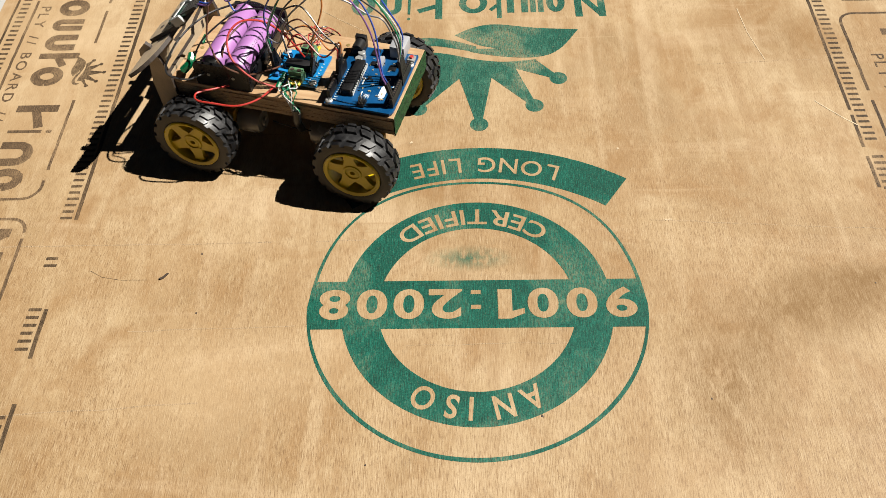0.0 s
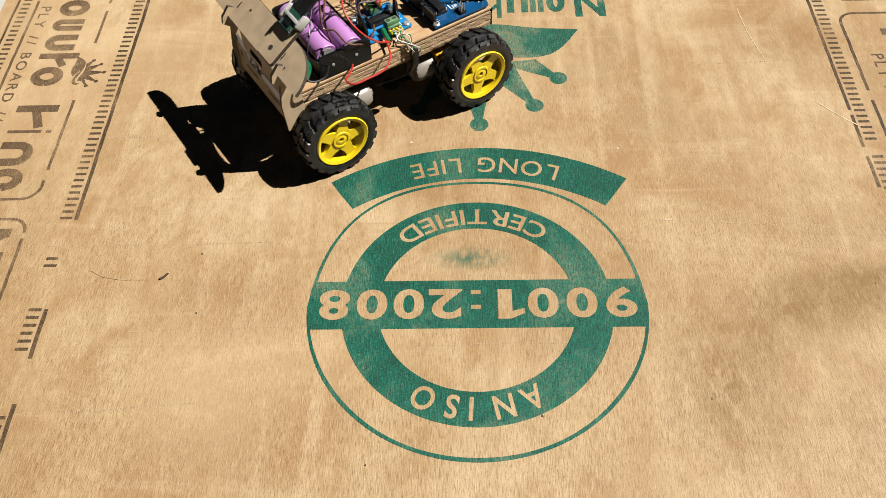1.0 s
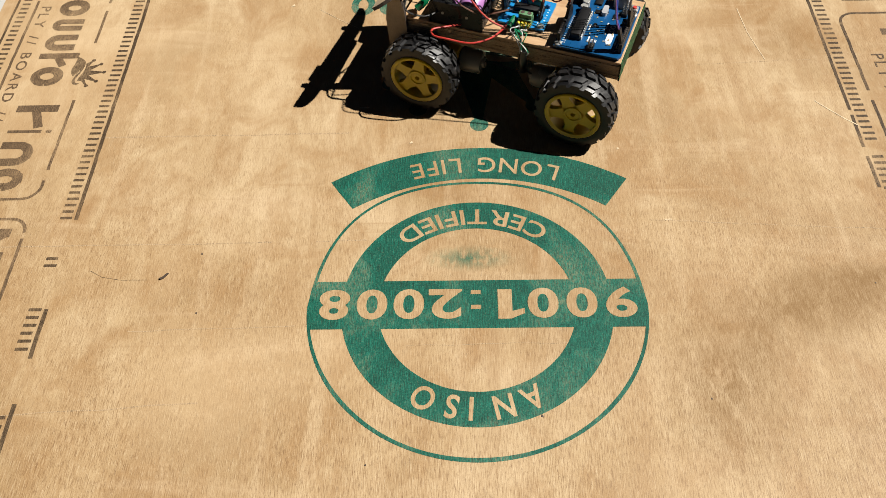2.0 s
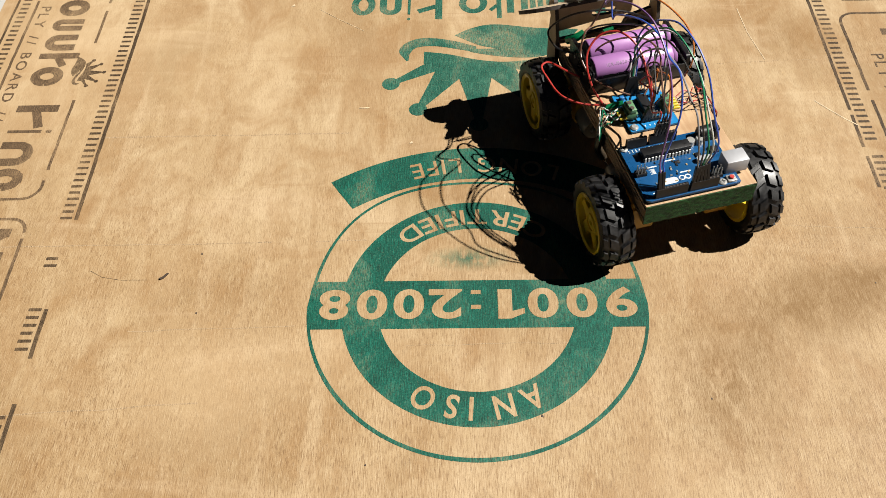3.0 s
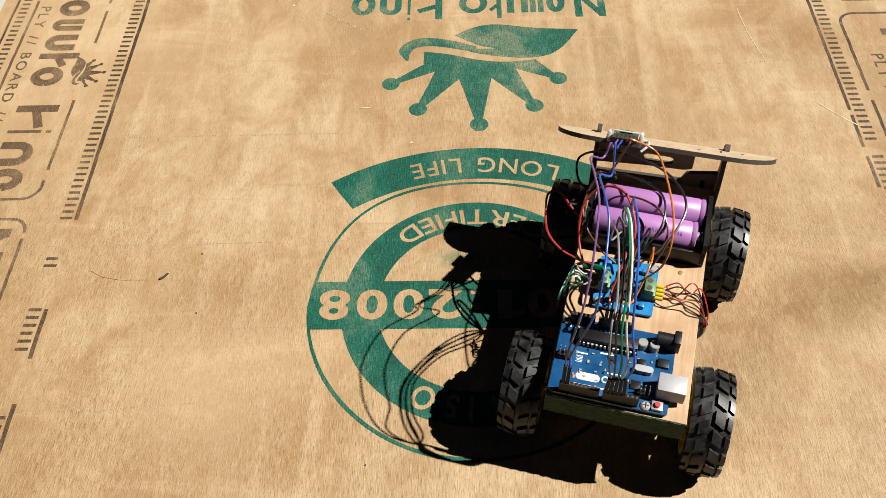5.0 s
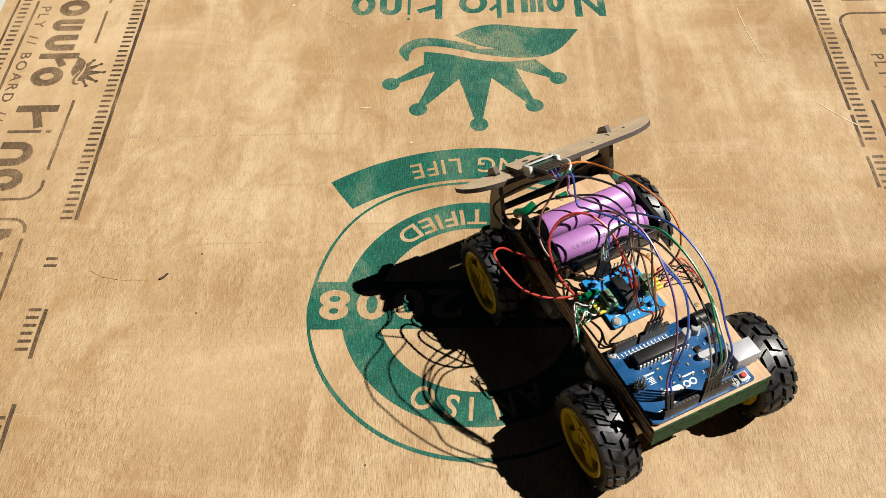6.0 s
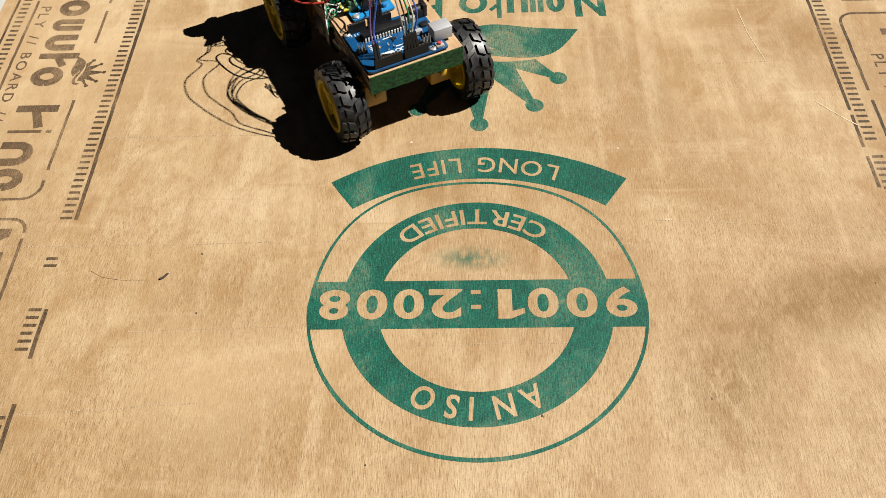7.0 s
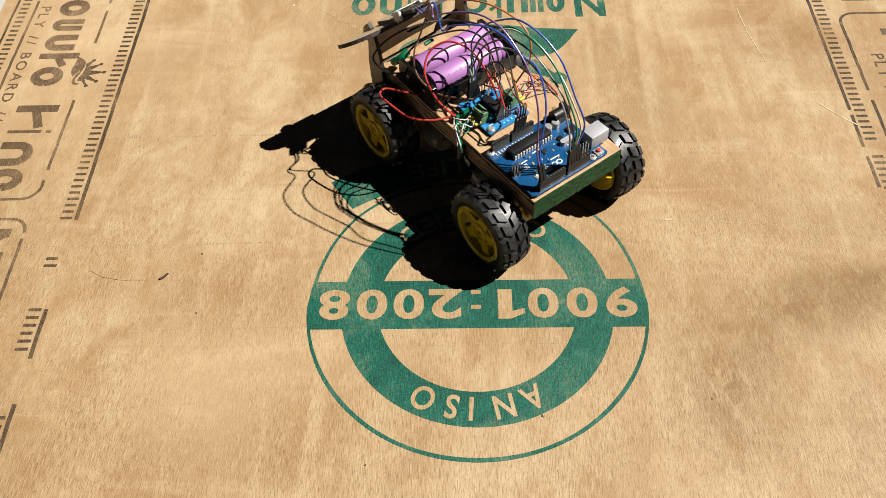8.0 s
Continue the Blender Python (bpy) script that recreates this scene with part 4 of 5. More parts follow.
    chip("small_chip", 0.0605, 0.0645, 0.0085, 0.0128, 0.0012)
    chip("regulator", 0.0577, 0.0635, 0.0195, 0.0262, 0.0017)
    chip("small_chip", 0.0635, 0.0655, -0.008, -0.004, 0.0009)
    chip("reset_base", 0.0868, 0.0926, 0.0195, 0.0258, 0.002, METAL, 0.0003, "silver push button base")
    bm = bmesh.new()
    lathe(bm, [(0.0017, zt + 0.002), (0.0017, zt + 0.0033), (0.0014, zt + 0.0036)], 16, m=Matrix.Translation((0.0897, 0.0226, 0)))
    part("reset_button", bm, RED_CAP, board, "red reset button", True)
    bm = bmesh.new()
    r = random.Random(5)
    for k in range(44):
        x, y = r.uniform(0.060, 0.088), r.uniform(-0.03, 0.019)
        a, b = r.choice(((0.0008, 0.0004), (0.0004, 0.0008), (0.0011, 0.0006)))
        box(bm, x - a, x + a, y - b, y + b, zt, zt + 0.0006, index=k % 3)
    part("surface_component", bm, METAL, board, "tiny surface components", other=(BLACK, WIRES["tan"]))
    bm = bmesh.new()
    h = 0.00012
    prism(bm, rounded(0.0770, 0.0822, -0.0255, -0.0115, 0.0025), zt, zt + h)
    for y in (-0.0083, -0.0040):
        ring_flat(bm, 0.0014, 0.0023, zt + h, centre=(0.0790, y), n=20)
    for x, ya, yb in ((0.0855, -0.026, -0.006), (0.0742, -0.008, 0.0), (0.0875, -0.033, -0.022), (0.0615, -0.014, -0.006), (0.0642, -0.028, -0.021)):
        box(bm, x - 0.0005, x + 0.0005, ya, yb, zt, zt + h)
    for k in range(14):
        y = -0.0345 + k * 0.0026
        box(bm, 0.0452, 0.0468, y, y + 0.0007, zt, zt + h)
        box(bm, 0.0472, 0.0477, y, y + 0.0010, zt, zt + h)
        if k % 3:
            box(bm, 0.0877, 0.0892, y + 0.0005, y + 0.0017, zt, zt + h)
    for k in range(5):
        box(bm, 0.0662 + k * 0.001, 0.0667 + k * 0.001, -0.0275 + 0.001 * (k % 2), -0.0235, zt, zt + h)
    part("silkscreen", bm, SILK, board, "white printed marks")
    for x, y in ((x0 + 0.003, y0 + 0.003), (x1 - 0.003, y1 - 0.0125)):
        bm = bmesh.new()
        lathe(bm, [(0.0029, zt), (0.0029, zt + 0.0008), (0.002, zt + 0.0016)], 18, m=Matrix.Translation((x, y, 0)))
        box(bm, x - 0.0018, x + 0.0018, y - 0.0003, y + 0.0003, zt + 0.0014, zt + 0.00172, index=1)
        box(bm, x - 0.0003, x + 0.0003, y - 0.0018, y + 0.0018, zt + 0.0014, zt + 0.00172, index=1)
        part("screw", bm, METAL, board, "cross-head screw", True, other=(BLACK,))


def build_driver():
    x0, x1, y0, y1 = -0.0060, 0.0335, -0.0235, 0.0135
    z = DECK_Z1 + 0.0012
    bm = bmesh.new()
    prism(bm, rounded(x0, x1, y0, y1, 0.001, 2), z, z + 0.0016)
    for x in (x0 + 0.003, x1 - 0.003):
        for y in (y0 + 0.003, y1 - 0.003):
            lathe(bm, [(0.0016, DECK_Z1), (0.0016, z)], 10, m=Matrix.Translation((x, y, 0)))
    board = part("motor_driver", bm, PCB_LIGHT, CAR, "bright blue motor driver board")
    board.location = (DRIVER_DX, DRIVER_DY, 0.0)
    zt = z + 0.0016
    for y, s in ((y0 + 0.0045, -1), (y1 - 0.0045, 1)):
        bm = bmesh.new()
        box(bm, 0.0115, 0.0225, y - 0.0042, y + 0.0042, zt, zt + 0.0062, 0.0004)
        box(bm, 0.0115, 0.0225, y - 0.0030, y + 0.0030, zt + 0.006, zt + 0.0100, 0.0006)
        block = part("screw_terminal", bm, TERMINAL, board, "green screw terminal block", True)
        bm = bmesh.new()
        for x in (0.0142, 0.0198):
            lathe(bm, [(0.0017, zt + 0.0098), (0.0017, zt + 0.0102)], 14, m=Matrix.Translation((x, y, 0)))
            box(bm, x - 0.0018, x + 0.0018, y + s * 0.0042 - 0.0003, y + s * 0.0042 + 0.0003, zt + 0.001, zt + 0.005)
        part("terminal_screw", bm, CHIP, block)
        bm = bmesh.new()
        for k in range(4):
            x = 0.0125 + k * 0.0030
            lathe(bm, [(0.0011, 0.0), (0.0013, 0.0006), (0.0013, 0.0052), (0.0008, 0.0056)], 10, "Y", Matrix.Translation((x, y + s * 0.0036 - (0.0056 if s < 0 else 0), zt + 0.003)))
        part("crimp", bm, WIRES["yellow"], block, "yellow crimp sleeve", True)
    bm = bmesh.new()
    box(bm, 0.003, 0.0235, -0.0085, -0.0015, zt + 0.001, zt + 0.0055, 0.0004)
    box(bm, 0.0035, 0.023, -0.0095, -0.0005, zt, zt + 0.002)
    part("driver_chip", bm, BLACK, board, "black driver chip", True)
    for xa, ya in ((-0.0035, -0.012), (0.0262, -0.0125)):
        bm = bmesh.new()
        for k in range(6):
            y = ya + k * 0.00254
            box(bm, xa - 0.0011, xa + 0.0011, y - 0.0011, y + 0.0011, zt, zt + 0.0026)
            box(bm, xa - 0.0003, xa + 0.0003, y - 0.0003, y + 0.0003, zt + 0.0026, zt + 0.009, index=1)
        part("pin_header", bm, BLACK, board, other=(METAL,))
    for x, y in ((x1 - 0.0035, y0 + 0.0035), (x0 + 0.0035, y1 - 0.0035)):
        bm = bmesh.new()
        lathe(bm, [(0.0030, zt), (0.0030, zt + 0.0008), (0.002, zt + 0.0017)], 18, m=Matrix.Translation((x, y, 0)))
        part("screw", bm, METAL, board, "cross-head screw", True)
    bm = bmesh.new()
    for k in range(5):
        box(bm, 0.0295, 0.031, -0.012 + k * 0.0036, -0.0112 + k * 0.0036, zt, zt + 0.0001)
    box(bm, 0.026, 0.0266, -0.019, -0.015, zt, zt + 0.0001)
    part("silkscreen", bm, SILK, board, "white printed marks")
    cap = make_plain("blue_cap_plastic", (0.02, 0.2, 0.55), 0.4)
    for x, y in ((0.0, -0.018), (0.002, 0.005), (0.0285, 0.006)):
        bm = bmesh.new()
        box(bm, x - 0.0016, x + 0.0016, y - 0.0017, y + 0.0017, zt, zt + 0.0032, 0.0005)
        part("blue_jumper", bm, cap, board, "small blue jumper cap", True)


def build_bracket():
    """Laser-cut fibreboard frame over the rear end: two arms, two cross panels, a tilted wing and a carrier plate."""
    bm = bmesh.new()
    side = [(-0.100, 0.044), (-0.088, 0.041), (-0.0825, 0.052), (-0.0845, 0.080), (-0.0885, 0.0945), (-0.0935, 0.106), (-0.0975, 0.1085), (-0.1040, 0.101), (-0.105, 0.095), (-0.099, 0.090), (-0.1015, 0.07)]
    up = Matrix(((1, 0, 0, 0), (0, 0, -1, 0), (0, 1, 0, 0), (0, 0, 0, 1)))
    frame_ob = None
    for y in (-0.0437, 0.0407):
        bm = bmesh.new()
        prism(bm, side, -y - 0.003, -y, up, 0, 1)
        # hole not bored: a dark disc paints its shade
        lathe(bm, [(0.0016, y - 0.0005), (0.0022, y - 0.0004), (0.0022, y + 0.0034), (0.0016, y + 0.0035)], 14, "Y", Matrix.Translation((-0.0905, 0, 0.047)), index=1)
        if frame_ob is None:
            frame_ob = part("rear_bracket", bm, MDF, CAR, "laser-cut brown fibreboard bracket with scorched edges", other=(MDF_EDGE_HOLE,))
        else:
            part("arm", bm, MDF, frame_ob, other=(MDF_EDGE_HOLE,))
    # lower cross panel with a stepped top
    low = [(-0.0407, 0.050), (0.0407, 0.050), (0.0407, 0.0815), (0.0208, 0.0770), (0.0176, 0.0695), (-0.0407, 0.0665)]
    turn = Matrix(((0, 0, 1, 0), (1, 0, 0, 0), (0, 1, 0, 0), (0, 0, 0, 1)))
    bm = bmesh.new()
    prism(bm, low, -0.0985, -0.0955, turn, 0, 1)
    # slots not cut: dark boxes on the panel paint their shade
    for y0, y1, z0, z1 in ((-0.030, -0.012, 0.060, 0.0625), (0.006, 0.026, 0.060, 0.0625), (0.031, 0.034, 0.066, 0.073)):
        box(bm, -0.0987, -0.0953, y0, y1, z0, z1, index=1)
    part("panel", bm, MDF, frame_ob, "panel with dark bars for its shaded laser-cut slots", other=(MDF_EDGE_HOLE,))
    bm = bmesh.new()
    hole = [(math.copysign(0.0068, math.cos(a)) + 0.0036 * math.cos(a), 0.0865 + 0.0034 * math.sin(a)) for a in (2 * math.pi * (k + 0.5) / 20 for k in range(20))]
    outer = [(-0.0407, 0.0748), (-0.010, 0.0783), (0.0180, 0.0800), (0.0235, 0.0820), (0.0235, 0.0978), (-0.0407, 0.0978)]
    z0, z1 = -0.0985, -0.0957
    for x in (z0, z1):
        vo = [bm.verts.new((x, p, q)) for p, q in outer]
        vh = [bm.verts.new((x, p, q)) for p, q in hole]
        eo = [bm.edges.new((vo[i], vo[(i + 1) % 6])) for i in range(6)] + [bm.edges.new((vh[i], vh[(i + 1) % 20])) for i in range(20)]
        bmesh.ops.triangle_fill(bm, use_beauty=True, use_dissolve=False, edges=eo)
    for pts in (outer, hole):
        k = len(pts)
        for i in range(k):
            p, q = pts[i], pts[(i + 1) % k]
            f = bm.faces.new([bm.verts.new(c) for c in ((z0, *p), (z0, *q), (z1, *q), (z1, *p))])
            f.material_index = 1
    part("panel", bm, MDF, frame_ob, "panel with an oval slot", other=(MDF_EDGE_HOLE,))
    # wing: straight rear edge, front corners swept round; front edge higher
    tilt = Matrix.Translation((-0.0868, 0.002, 0.1060)) @ Matrix.Rotation(radians(0.8), 4, "X") @ Matrix.Rotation(radians(-WING_TILT), 4, "Y")
    half, chord = 0.0725, 0.027
    pts = [(-chord / 2, -half), (-chord / 2, half)]
    for k in range(1, 9):
        a = radians(90 * k / 8)
        pts.append((-chord / 2 + chord * math.sin(a), half - 0.03 * (1 - math.cos(a))))
    pts += [(x, -y) for x, y in pts[:1:-1]]
    bm = bmesh.new()
    prism(bm, pts, 0, 0.003, tilt, 0, 1)
    # notches and small holes: dark marks painted in place of their shade
    for y in (-0.0375, 0.036):
        box(bm, -0.004, 0.002, y - 0.0006, y + 0.0006, 0.0029, 0.0031, index=1, m=tilt)
    for x, y in ((0.003, 0.022), (-0.006, -0.046), (-0.004, 0.05)):
        lathe(bm, [(0.0012, 0.0029), (0.0012, 0.0031)], 12, m=tilt @ Matrix.Translation((x, y, 0)), index=1)
    part("wing", bm, MDF, frame_ob, "tilted wing plate with rounded ends", other=(MDF_EDGE_HOLE,))
    carry = tilt @ Matrix.Translation((0.001, -0.0255, 0.003))
    bm = bmesh.new()
    prism(bm, rounded(-0.013, 0.030, -0.0105, 0.0105, 0.0015, 3), 0, 0.003, carry, 0, 1)
    # carrier hole: its shade painted as a dark disc
    lathe(bm, [(0.0021, 0.0029), (0.0021, 0.0032)], 14, m=carry @ Matrix.Translation((-0.004, 0.001, 0)), index=1)
    part("carrier", bm, MDF, frame_ob, "small carrier plate", other=(MDF_EDGE_HOLE,))
    bm = bmesh.new()
    box(bm, 0.013, 0.034, -0.0078, 0.0078, 0.0045, 0.006, m=carry)
    radio = part("radio_module", bm, PCB_GREEN, CAR, "green wireless module in clear sleeve")
    bm = bmesh.new()
    box(bm, 0.014, 0.029, -0.0064, 0.0064, 0.006, 0.0068, 0.0002, m=carry)
    for k in range(9):
        for s in (-1, 1):
            box(bm, 0.014 + k * 0.0018, 0.0149 + k * 0.0018, s * 0.0072 - 0.0006, s * 0.0072 + 0.0006, 0.006, 0.0066, index=1, m=carry)
    box(bm, 0.017, 0.023, -0.004, 0.004, 0.0068, 0.0078, index=2, m=carry)
    part("radio_chip", bm, PCB_GREEN, radio, other=(METAL, BLACK))
    bm = bmesh.new()
    for k in range(6):
        y = -0.0065 + k * 0.0026
        box(bm, 0.029, 0.047, y - 0.0012, y + 0.0012, 0.0045, 0.0070, 0.0002, m=carry)
    part("plug_housing", bm, BLACK, radio, "black jumper plugs")
    bm = bmesh.new()
    box(bm, 0.0222, 0.0250, -0.0095, 0.0095, 0.0076, 0.0083, 0.0002, m=carry)
    box(bm, 0.0180, 0.0300, 0.0086, 0.0112, 0.0025, 0.0085, 0.0009, m=carry)
    box(bm, 0.0200, 0.0310, -0.0114, -0.0088, 0.0010, 0.0080, 0.0009, m=carry)
    box(bm, 0.0225, 0.0240, 0.0093, 0.0108, -0.0005, 0.0081, 0.0003, m=carry)
    box(bm, 0.0225, 0.0240, -0.0108, -0.0093, -0.0005, 0.0081, 0.0003, m=carry)
    box(bm, 0.0218, 0.0250, 0.0108, 0.0132, 0.001, 0.0045, 0.0004, m=carry)
    tube(bm, [carry @ Vector(p) for p in ((0.0235, 0.0125, 0.003), (0.030, 0.0150, 0.004), (0.036, 0.0140, 0.002), (0.038, 0.0110, -0.001))], 0.0008, 7, 6)
    part("cable_tie", bm, WHITE_TIE, radio, "white cable tie", True)
    return carry


def wire(color, points, radius=0.00064, label=""):
    bm = bmesh.new()
    tube(bm, points, radius, 7, 9)
    part("jumper_wire", bm, WIRES[color], CAR, label or color + " jumper wire", True)


def plug(x, y, z, up=0.014, lean=(0.0, 0.0)):
    """A black jumper plug standing in a socket; returns the wire's exit."""
    bm = bmesh.new()
    m = Matrix.Translation((x, y, z)) @ Matrix.Rotation(lean[0], 4, "X") @ Matrix.Rotation(lean[1], 4, "Y")
    box(bm, -0.00115, 0.00115, -0.00105, 0.00105, 0, up, 0.0002, m=m)
    part("jumper_plug", bm, BLACK, CAR, "black jumper plug")
    return m @ Vector((0, 0, up))


def build_wires(carry):
    top = DECK_Z1 + 0.0034 + 0.0084
    dx, dy0, pin = DRIVER_DX, DRIVER_DY, DECK_Z1 + 0.0054
    out = [carry @ Vector((0.047, -0.0065 + k * 0.0026, 0.0057)) for k in range(6)]
    # two wires from the radio module in a high arc to the controller board, two to the driver
    for color, k, ty, dy, dz in (("purple", 1, -0.0315, -0.0016, -0.004), ("blue", 2, -0.0290, 0.0050, -0.017)):
        e = plug(0.0913, ty, top - 0.001, 0.014, (0.0, -0.25))
        a = out[k]
        wire(color, [a, a + Vector((0.010, -0.002, 0.003)), a + Vector((0.022, -0.003, 0.018)), (-0.024, -0.032 + dy, 0.156 + dz), (-0.005, -0.038 + dy, 0.174 + dz), (0.020, -0.033 + dy, 0.187 + dz), (0.037, -0.028 + dy, 0.187 + dz), (0.052, -0.026 + dy, 0.180 + dz), (0.068, -0.025 + dy, 0.161), (0.079, -0.026 + dy, 0.138), e + Vector((-0.003, 0, 0.010)), e])
    a = out[3]
    wire("orange", [a, a + Vector((0.006, 0.003, 0.008)), (-0.048, -0.004, 0.140), (-0.018, 0.004, 0.151), (0.008, 0.011, 0.150), (0.022, 0.013, 0.141), (0.026, 0.011, 0.125), (0.020, 0.005, 0.104), (0.012, -0.001, DECK_Z1 + 0.011)])
    a = out[4]
    wire("brown", [a, a + Vector((0.005, -0.001, 0.001)), (-0.052, -0.0288, 0.1131), (-0.046, -0.0366, 0.1115), (-0.040, -0.0411, 0.1002), (-0.030, -0.0413, 0.0943), (-0.020, -0.0357, 0.0877), (-0.008, -0.0254, 0.0862), (-0.002, -0.0150, DECK_Z1 + 0.010)], 0.0007)
    wire("brown", [(-0.034, -0.034, 0.0795), (-0.044, -0.031, 0.0860), (-0.045, -0.0217, 0.0975), (-0.040, -0.0070, 0.1046), (-0.030, 0.0063, 0.1074), (-0.020, 0.0125, 0.1017), (-0.012, 0.0106, 0.0937), (-0.006, 0.0021, 0.0868), (-0.0005, -0.0045, DECK_Z1 + 0.0085)], 0.0007)
    # a bundle that rises from the driver and arches over to the controller
    for i, (color, dy) in enumerate((("grey", -0.0040), ("black", -0.0020), ("green", 0.0), ("white", 0.0016), ("blue", 0.0040))):
        y = -0.0072 + i * 0.0026
        e = plug(0.0913, y, top - 0.001, 0.014, (0.03 * i - 0.06, -0.08 - 0.03 * i))
        s = plug(-0.0035 + dx, -0.0145 + dy0 + i * 0.0025, pin, 0.014, (0.1 * i - 0.2, -0.12))
        h = (-0.016, -0.009, -0.001, -0.004, 0.003)[i]
        wire(color, [s, s + Vector((-0.001, 0, 0.014)), (0.002 - 0.003 * i, -0.016 + dy, 0.126 + h), (0.011 - 0.002 * i, -0.016 + dy, 0.148 + h), (0.024 - 0.001 * i, -0.015 + dy, 0.163 + h), (0.036, -0.0125 + dy, 0.171 + h), (0.055, -0.0090 + dy, 0.168 + h), (0.071, -0.0065 + dy, 0.157 + h), (0.083, -0.0055 + dy * 1.4, 0.138), (0.090, y + dy * 0.4, 0.116), e])
    # short loops between the driver's other header and the controller's rear sockets
    for i, (color, ty, h) in enumerate((("red", -0.0145, 0.112), ("brown", -0.0095, 0.122), ("black", -0.012, 0.130), ("orange", -0.0070, 0.108))):
        e = plug(0.0428, ty, top - 0.001, 0.014, (0.0, 0.12))
        s = plug(0.0262 + dx, -0.0125 + dy0 + i * 0.00254, pin, 0.014, (0.12 * (i - 2), 0.1)) if i < 3 else Vector((-0.0035, -0.0045 + 0.003 * i, DECK_Z1 + 0.014))
        wire(color, [s, s + Vector((-0.002, 0.001, 0.012)), (0.004 - 0.004 * i, -0.012 + 0.006 * i, h - 0.012), (0.014, -0.010 + 0.005 * i, h), (0.032, ty + 0.002 * i, h - 0.014), e + Vector((0, 0, 0.01)), e])
    # battery leads
    z = DECK_Z1
    wire("red", [(-0.037, -0.0405, z + 0.004), (-0.043, -0.050, z + 0.008), (-0.053, -0.060, z + 0.010), (-0.050, -0.067, z + 0.010), (-0.038, -0.0665, z + 0.009), (-0.021, -0.062, z + 0.006), (-0.009, -0.051, z + 0.005), (-0.003, -0.037, z + 0.005), (0.000, -0.025, z + 0.006)], 0.0008, "red battery lead")
    wire("red", [(0.001, -0.034, z + 0.004), (-0.014, -0.041, z + 0.016), (-0.028, -0.041, z + 0.032), (-0.033, -0.031, z + 0.044), (-0.027, -0.018, z + 0.049), (-0.012, -0.009, z + 0.044), (0.002, -0.006, z + 0.030), (0.012, -0.004, z + 0.012)], 0.0008, "red battery lead")
    wire("black", [(-0.0563, -0.0392, z + 0.011), (-0.066, -0.050, z + 0.012), (-0.080, -0.052, z + 0.018), (-0.078, -0.036, z + 0.030), (-0.072, -0.012, z + 0.034), (-0.06, 0.010, z + 0.034), (-0.034, 0.021, z + 0.036), (-0.008, 0.012, z + 0.026), (0.003, 0.004, z + 0.010)], 0.0008, "black battery lead")
    wire("black", [(-0.071, -0.030, z + 0.012), (-0.060, -0.020, z + 0.030), (-0.040, 0.004, z + 0.040), (-0.016, 0.008, z + 0.038), (-0.002, -0.004, z + 0.018)], 0.0007, "black battery lead")
    # taped joints
    bm = bmesh.new()
    tube(bm, [(-0.076, -0.037, z + 0.008), (-0.071, -0.033, z + 0.013), (-0.0715, -0.026, z + 0.016)], 0.0032, 8, 4)
    part("taped_joint", bm, GREEN_TAPE, CAR, "joint wrapped in green tape", True)
    bm = bmesh.new()
    tube(bm, [(-0.0715, -0.010, z + 0.014), (-0.0715, -0.002, z + 0.015)], 0.0016, 8, 4)
    part("taped_joint", bm, GREEN_TAPE, CAR, "joint wrapped in green tape", True)
    bm = bmesh.new()
    tube(bm, [(0.0005, -0.0345, z + 0.0045), (0.001, -0.028, z + 0.006), (0.0022, -0.0215, z + 0.0075)], 0.0021, 8, 4)
    part("taped_joint", bm, GREEN_TAPE, CAR, "joint wrapped in green tape", True)
    # motor leads gathered at both edges of the deck
    for sy, colors in ((-1, ("white", "green", "white", "green")), (1, ("red", "black", "red", "brown"))):
        r = random.Random(21 + sy)
        y0 = -0.0275 if sy < 0 else 0.0175
        for k in range(6):
            c = colors[k % 4]
            x = 0.0125 + dx + (k % 4) * 0.0030
            edge = sy * (DECK_W + 0.002)
            mid = [(x + r.uniform(-0.003, 0.003) * 1.2, y0 + (edge - y0) * t, z + 0.006 + r.uniform(-0.003, 0.005)) for t in (0.3, 0.6, 0.85)]
            wire(c, [(x, y0, z + 0.0075), *mid, (0.018 + r.uniform(-0.004, 0.004), edge + sy * r.uniform(0, 0.004), z - 0.004), (0.017 + r.uniform(-0.002, 0.002), edge + sy * 0.001, z - 0.012)], 0.00044, c + " motor lead")
        bm = bmesh.new()
        tube(bm, [(0.0175, edge + sy * 0.0005, z - 0.006), (0.017, edge + sy * 0.001, z - 0.018), (0.0165, edge - sy * 0.004, z - 0.030)], 0.0032, 9, 4)
        part("taped_joint", bm, BLACK_TAPE, CAR, "joint wrapped in black tape", True)
        for sx in (-1, 1):
            wire("black", [(0.017, edge - sy * 0.003, z - 0.028), (0.017 + sx * 0.006, sy * 0.036, z - 0.034), (sx * HALF_BASE * 0.25 + 0.004, sy * 0.0295, 0.036)], 0.0005, "motor lead")


WING_TILT = 35.0
build_deck()
WHEEL = build_wheel()
WHEELS = {}
for sx in (1, -1):
    for sy in (-1, 1):
        WHEELS[sx, sy] = WHEEL if (sx, sy) == (1, -1) else copy_thing(WHEEL, Matrix.Identity(4))
        build_motor(sx, sy)
build_battery()
build_driver()
build_controller()
build_wires(build_bracket())

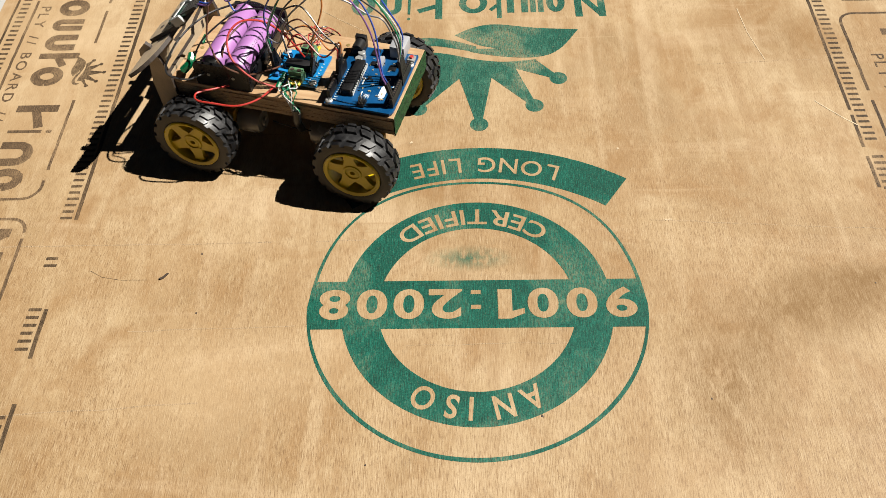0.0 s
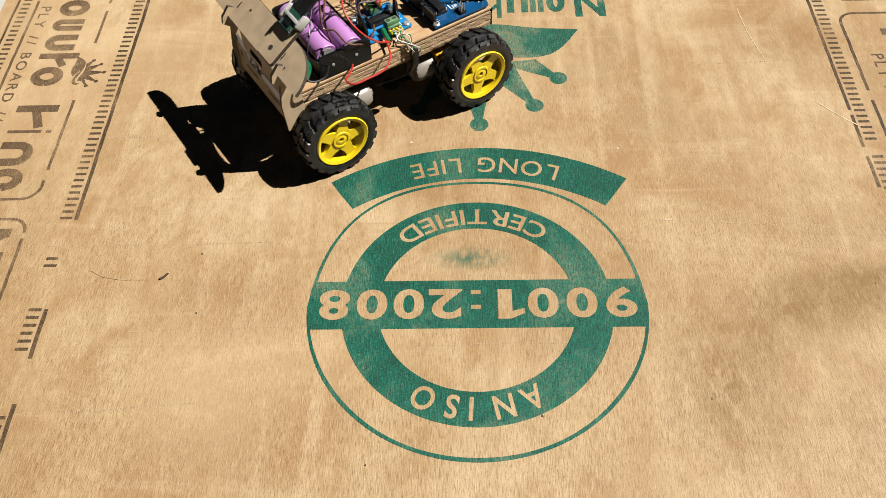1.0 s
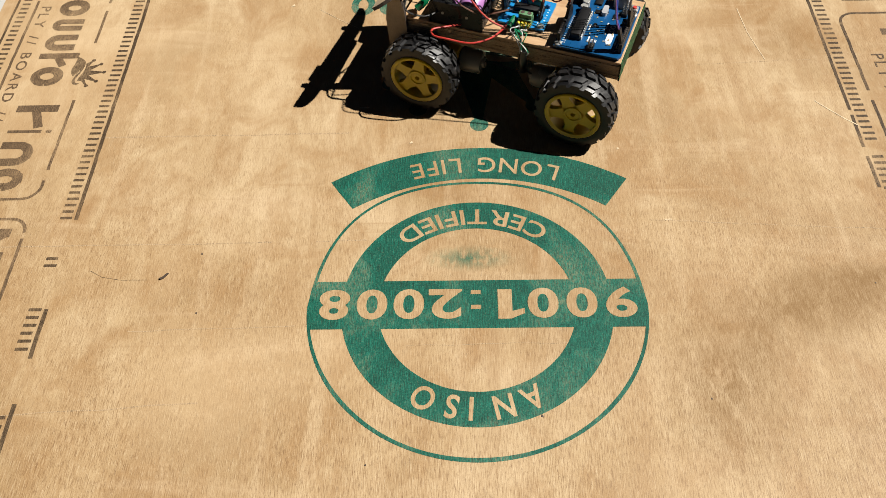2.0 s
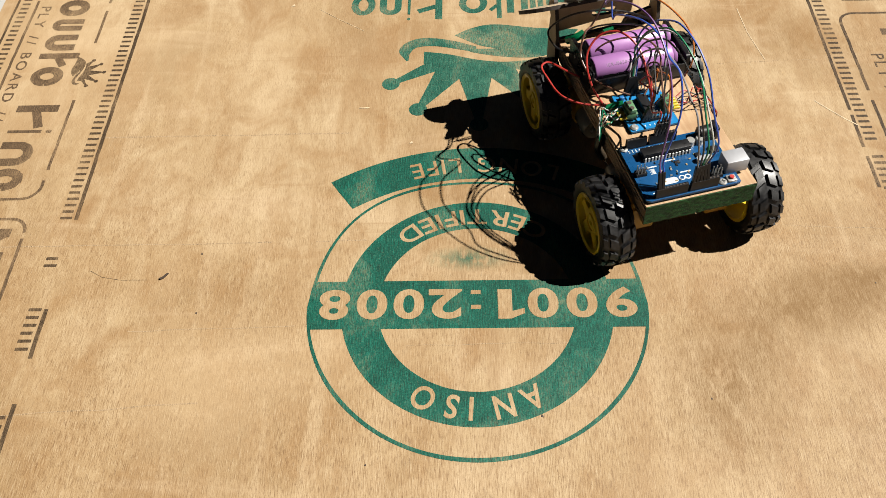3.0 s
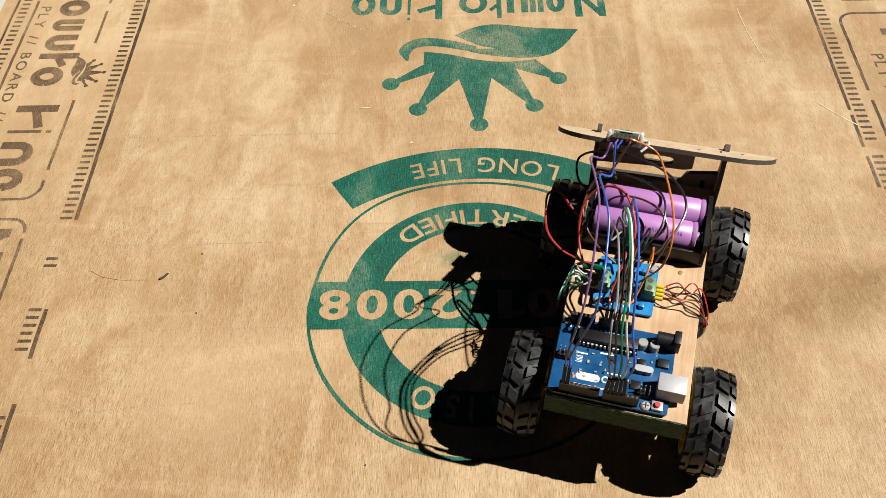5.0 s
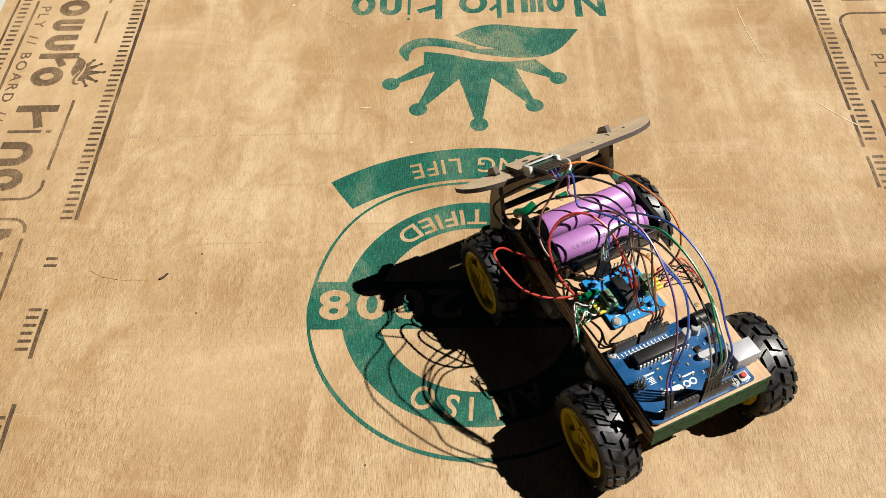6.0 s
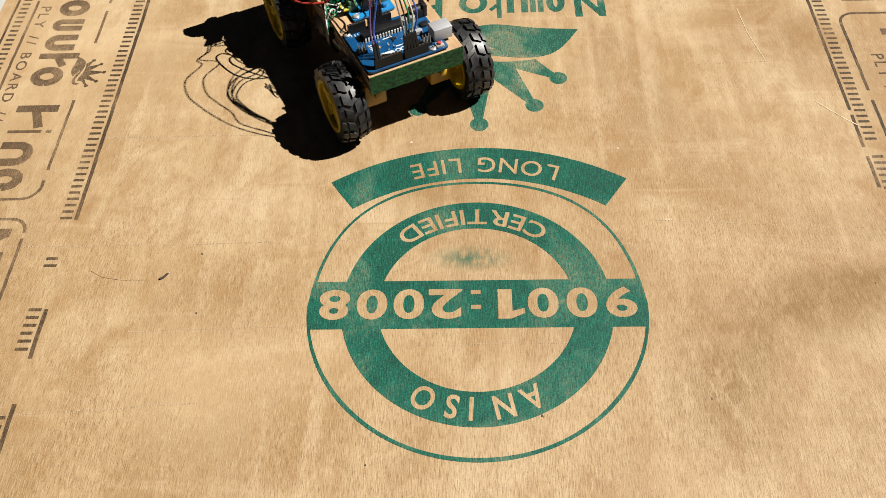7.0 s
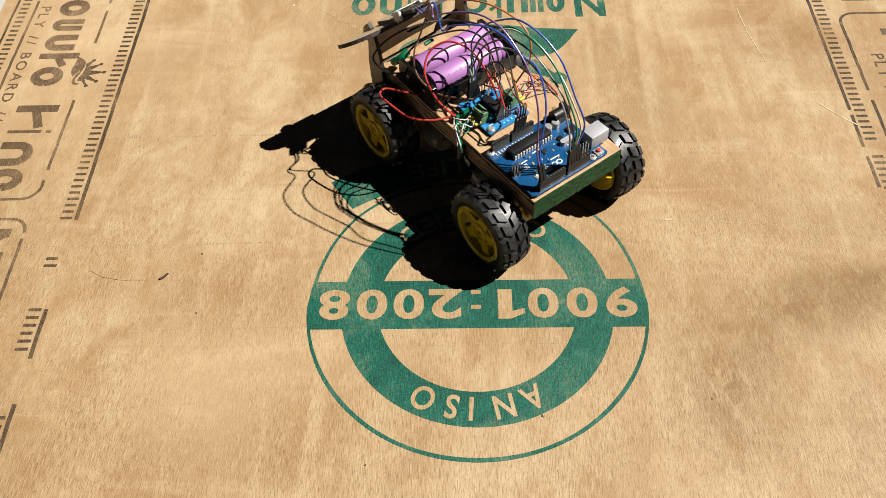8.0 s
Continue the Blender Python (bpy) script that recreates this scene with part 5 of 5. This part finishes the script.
# ---------------------------------------------------------------- movement
# seconds, place and heading in degrees of the car on the sheet
DRIVE = [
    (0.0, -0.1402, 0.1810, -15.5), (0.2, -0.1348, 0.1851, -3.7), (0.4, -0.1268, 0.1872, 7.9), (0.5, -0.1208, 0.1941, 18.9), (0.6, -0.1128, 0.2022, 29.1),
    (0.8, -0.0991, 0.2165, 39.0), (1.0, -0.0853, 0.2279, 33.9), (1.2, -0.0661, 0.2430, 25.5), (1.5, -0.0267, 0.2547, 10.5),
    (1.6, -0.0142, 0.2604, 4.7), (2.8, 0.1224, 0.1567, -67.1), (3.0, 0.1292, 0.1293, -75.0), (3.2, 0.1318, 0.0936, -83.9),
    (3.5, 0.1173, 0.0254, -97.0), (3.8, 0.0988, -0.0252, -109.2), (4.7, 0.0988, -0.0252, -109.2), (5.8, 0.1110, -0.0683, -71.7),
    (6.0, 0.0929, -0.0357, -64.2), (6.2, 0.0713, 0.0025, -61.1), (6.4, 0.0398, 0.0522, -59.2), (6.5, 0.0219, 0.0822, -59.2),
    (6.6, 0.0017, 0.1132, -59.2), (6.8, -0.0356, 0.1773, -60.7), (7.0, -0.0868, 0.2652, -63.3), (7.2, -0.1009, 0.2883, -66.0),
    (7.4, -0.1063, 0.3055, -59.4), (7.5, -0.0968, 0.2840, -56.8), (7.6, -0.0754, 0.2561, -57.2), (7.8, -0.0325, 0.1983, -53.7), (8.0, 0.0141, 0.1331, -52.6)]


def drive_at(t):
    """The car's place and heading at t, gliding from row to row."""
    rows = [np.array(r) for r in DRIVE]
    i = max(k for k in range(len(rows) - 1) if rows[k][0] <= t + 1e-9)

    def slope(k):
        a, b = rows[max(k - 1, 0)], rows[min(k + 1, len(rows) - 1)]
        if 0 < k < len(rows) - 1:
            u, v = (rows[k] - a) / (rows[k][0] - a[0]), (b - rows[k]) / (b[0] - rows[k][0])
            h0, h1 = rows[k][0] - a[0], b[0] - rows[k][0]
            s = (u * h1 + v * h0) / (h0 + h1)
            return np.where(u * v <= 0, 0, np.sign(s) * np.minimum(abs(s), 3 * np.minimum(abs(u), abs(v))))
        return (b - a) / (b[0] - a[0])

    p, q = rows[i], rows[i + 1]
    h = q[0] - p[0]
    u = (t - p[0]) / h
    return (2 * u ** 3 - 3 * u * u + 1) * p + (u ** 3 - 2 * u * u + u) * h * slope(i) + (3 * u * u - 2 * u ** 3) * q + (u ** 3 - u * u) * h * slope(i + 1)


def motions():
    times = [k / 10 for k in range(81)]
    path = [drive_at(t) for t in times]
    walk(CAR, [(t, pose(p[1], p[2], 0, 0, 0, p[3])) for t, p in zip(times, path)])
    for (sx, sy), wheel in WHEELS.items():
        angle, rows = 0.0, []
        for i, t in enumerate(times):
            if i:
                a, b = path[i - 1], path[i]
                h = radians((a[3] + b[3]) / 2)
                run = (b[1] - a[1]) * math.cos(h) + (b[2] - a[2]) * math.sin(h) - radians(b[3] - a[3]) * sy * TRACK
                angle += max(-80, min(80, math.degrees(run / WHEEL_R)))
            flip = pose(0, 0, 0, 0, 0, 0 if sy < 0 else 180)
            rows.append((t, pose(sx * HALF_BASE, sy * TRACK, WHEEL_R) @ Matrix.Rotation(radians(angle + 17 * sx + 30), 4, "Y") @ flip))
        walk(wheel, rows)


motions()
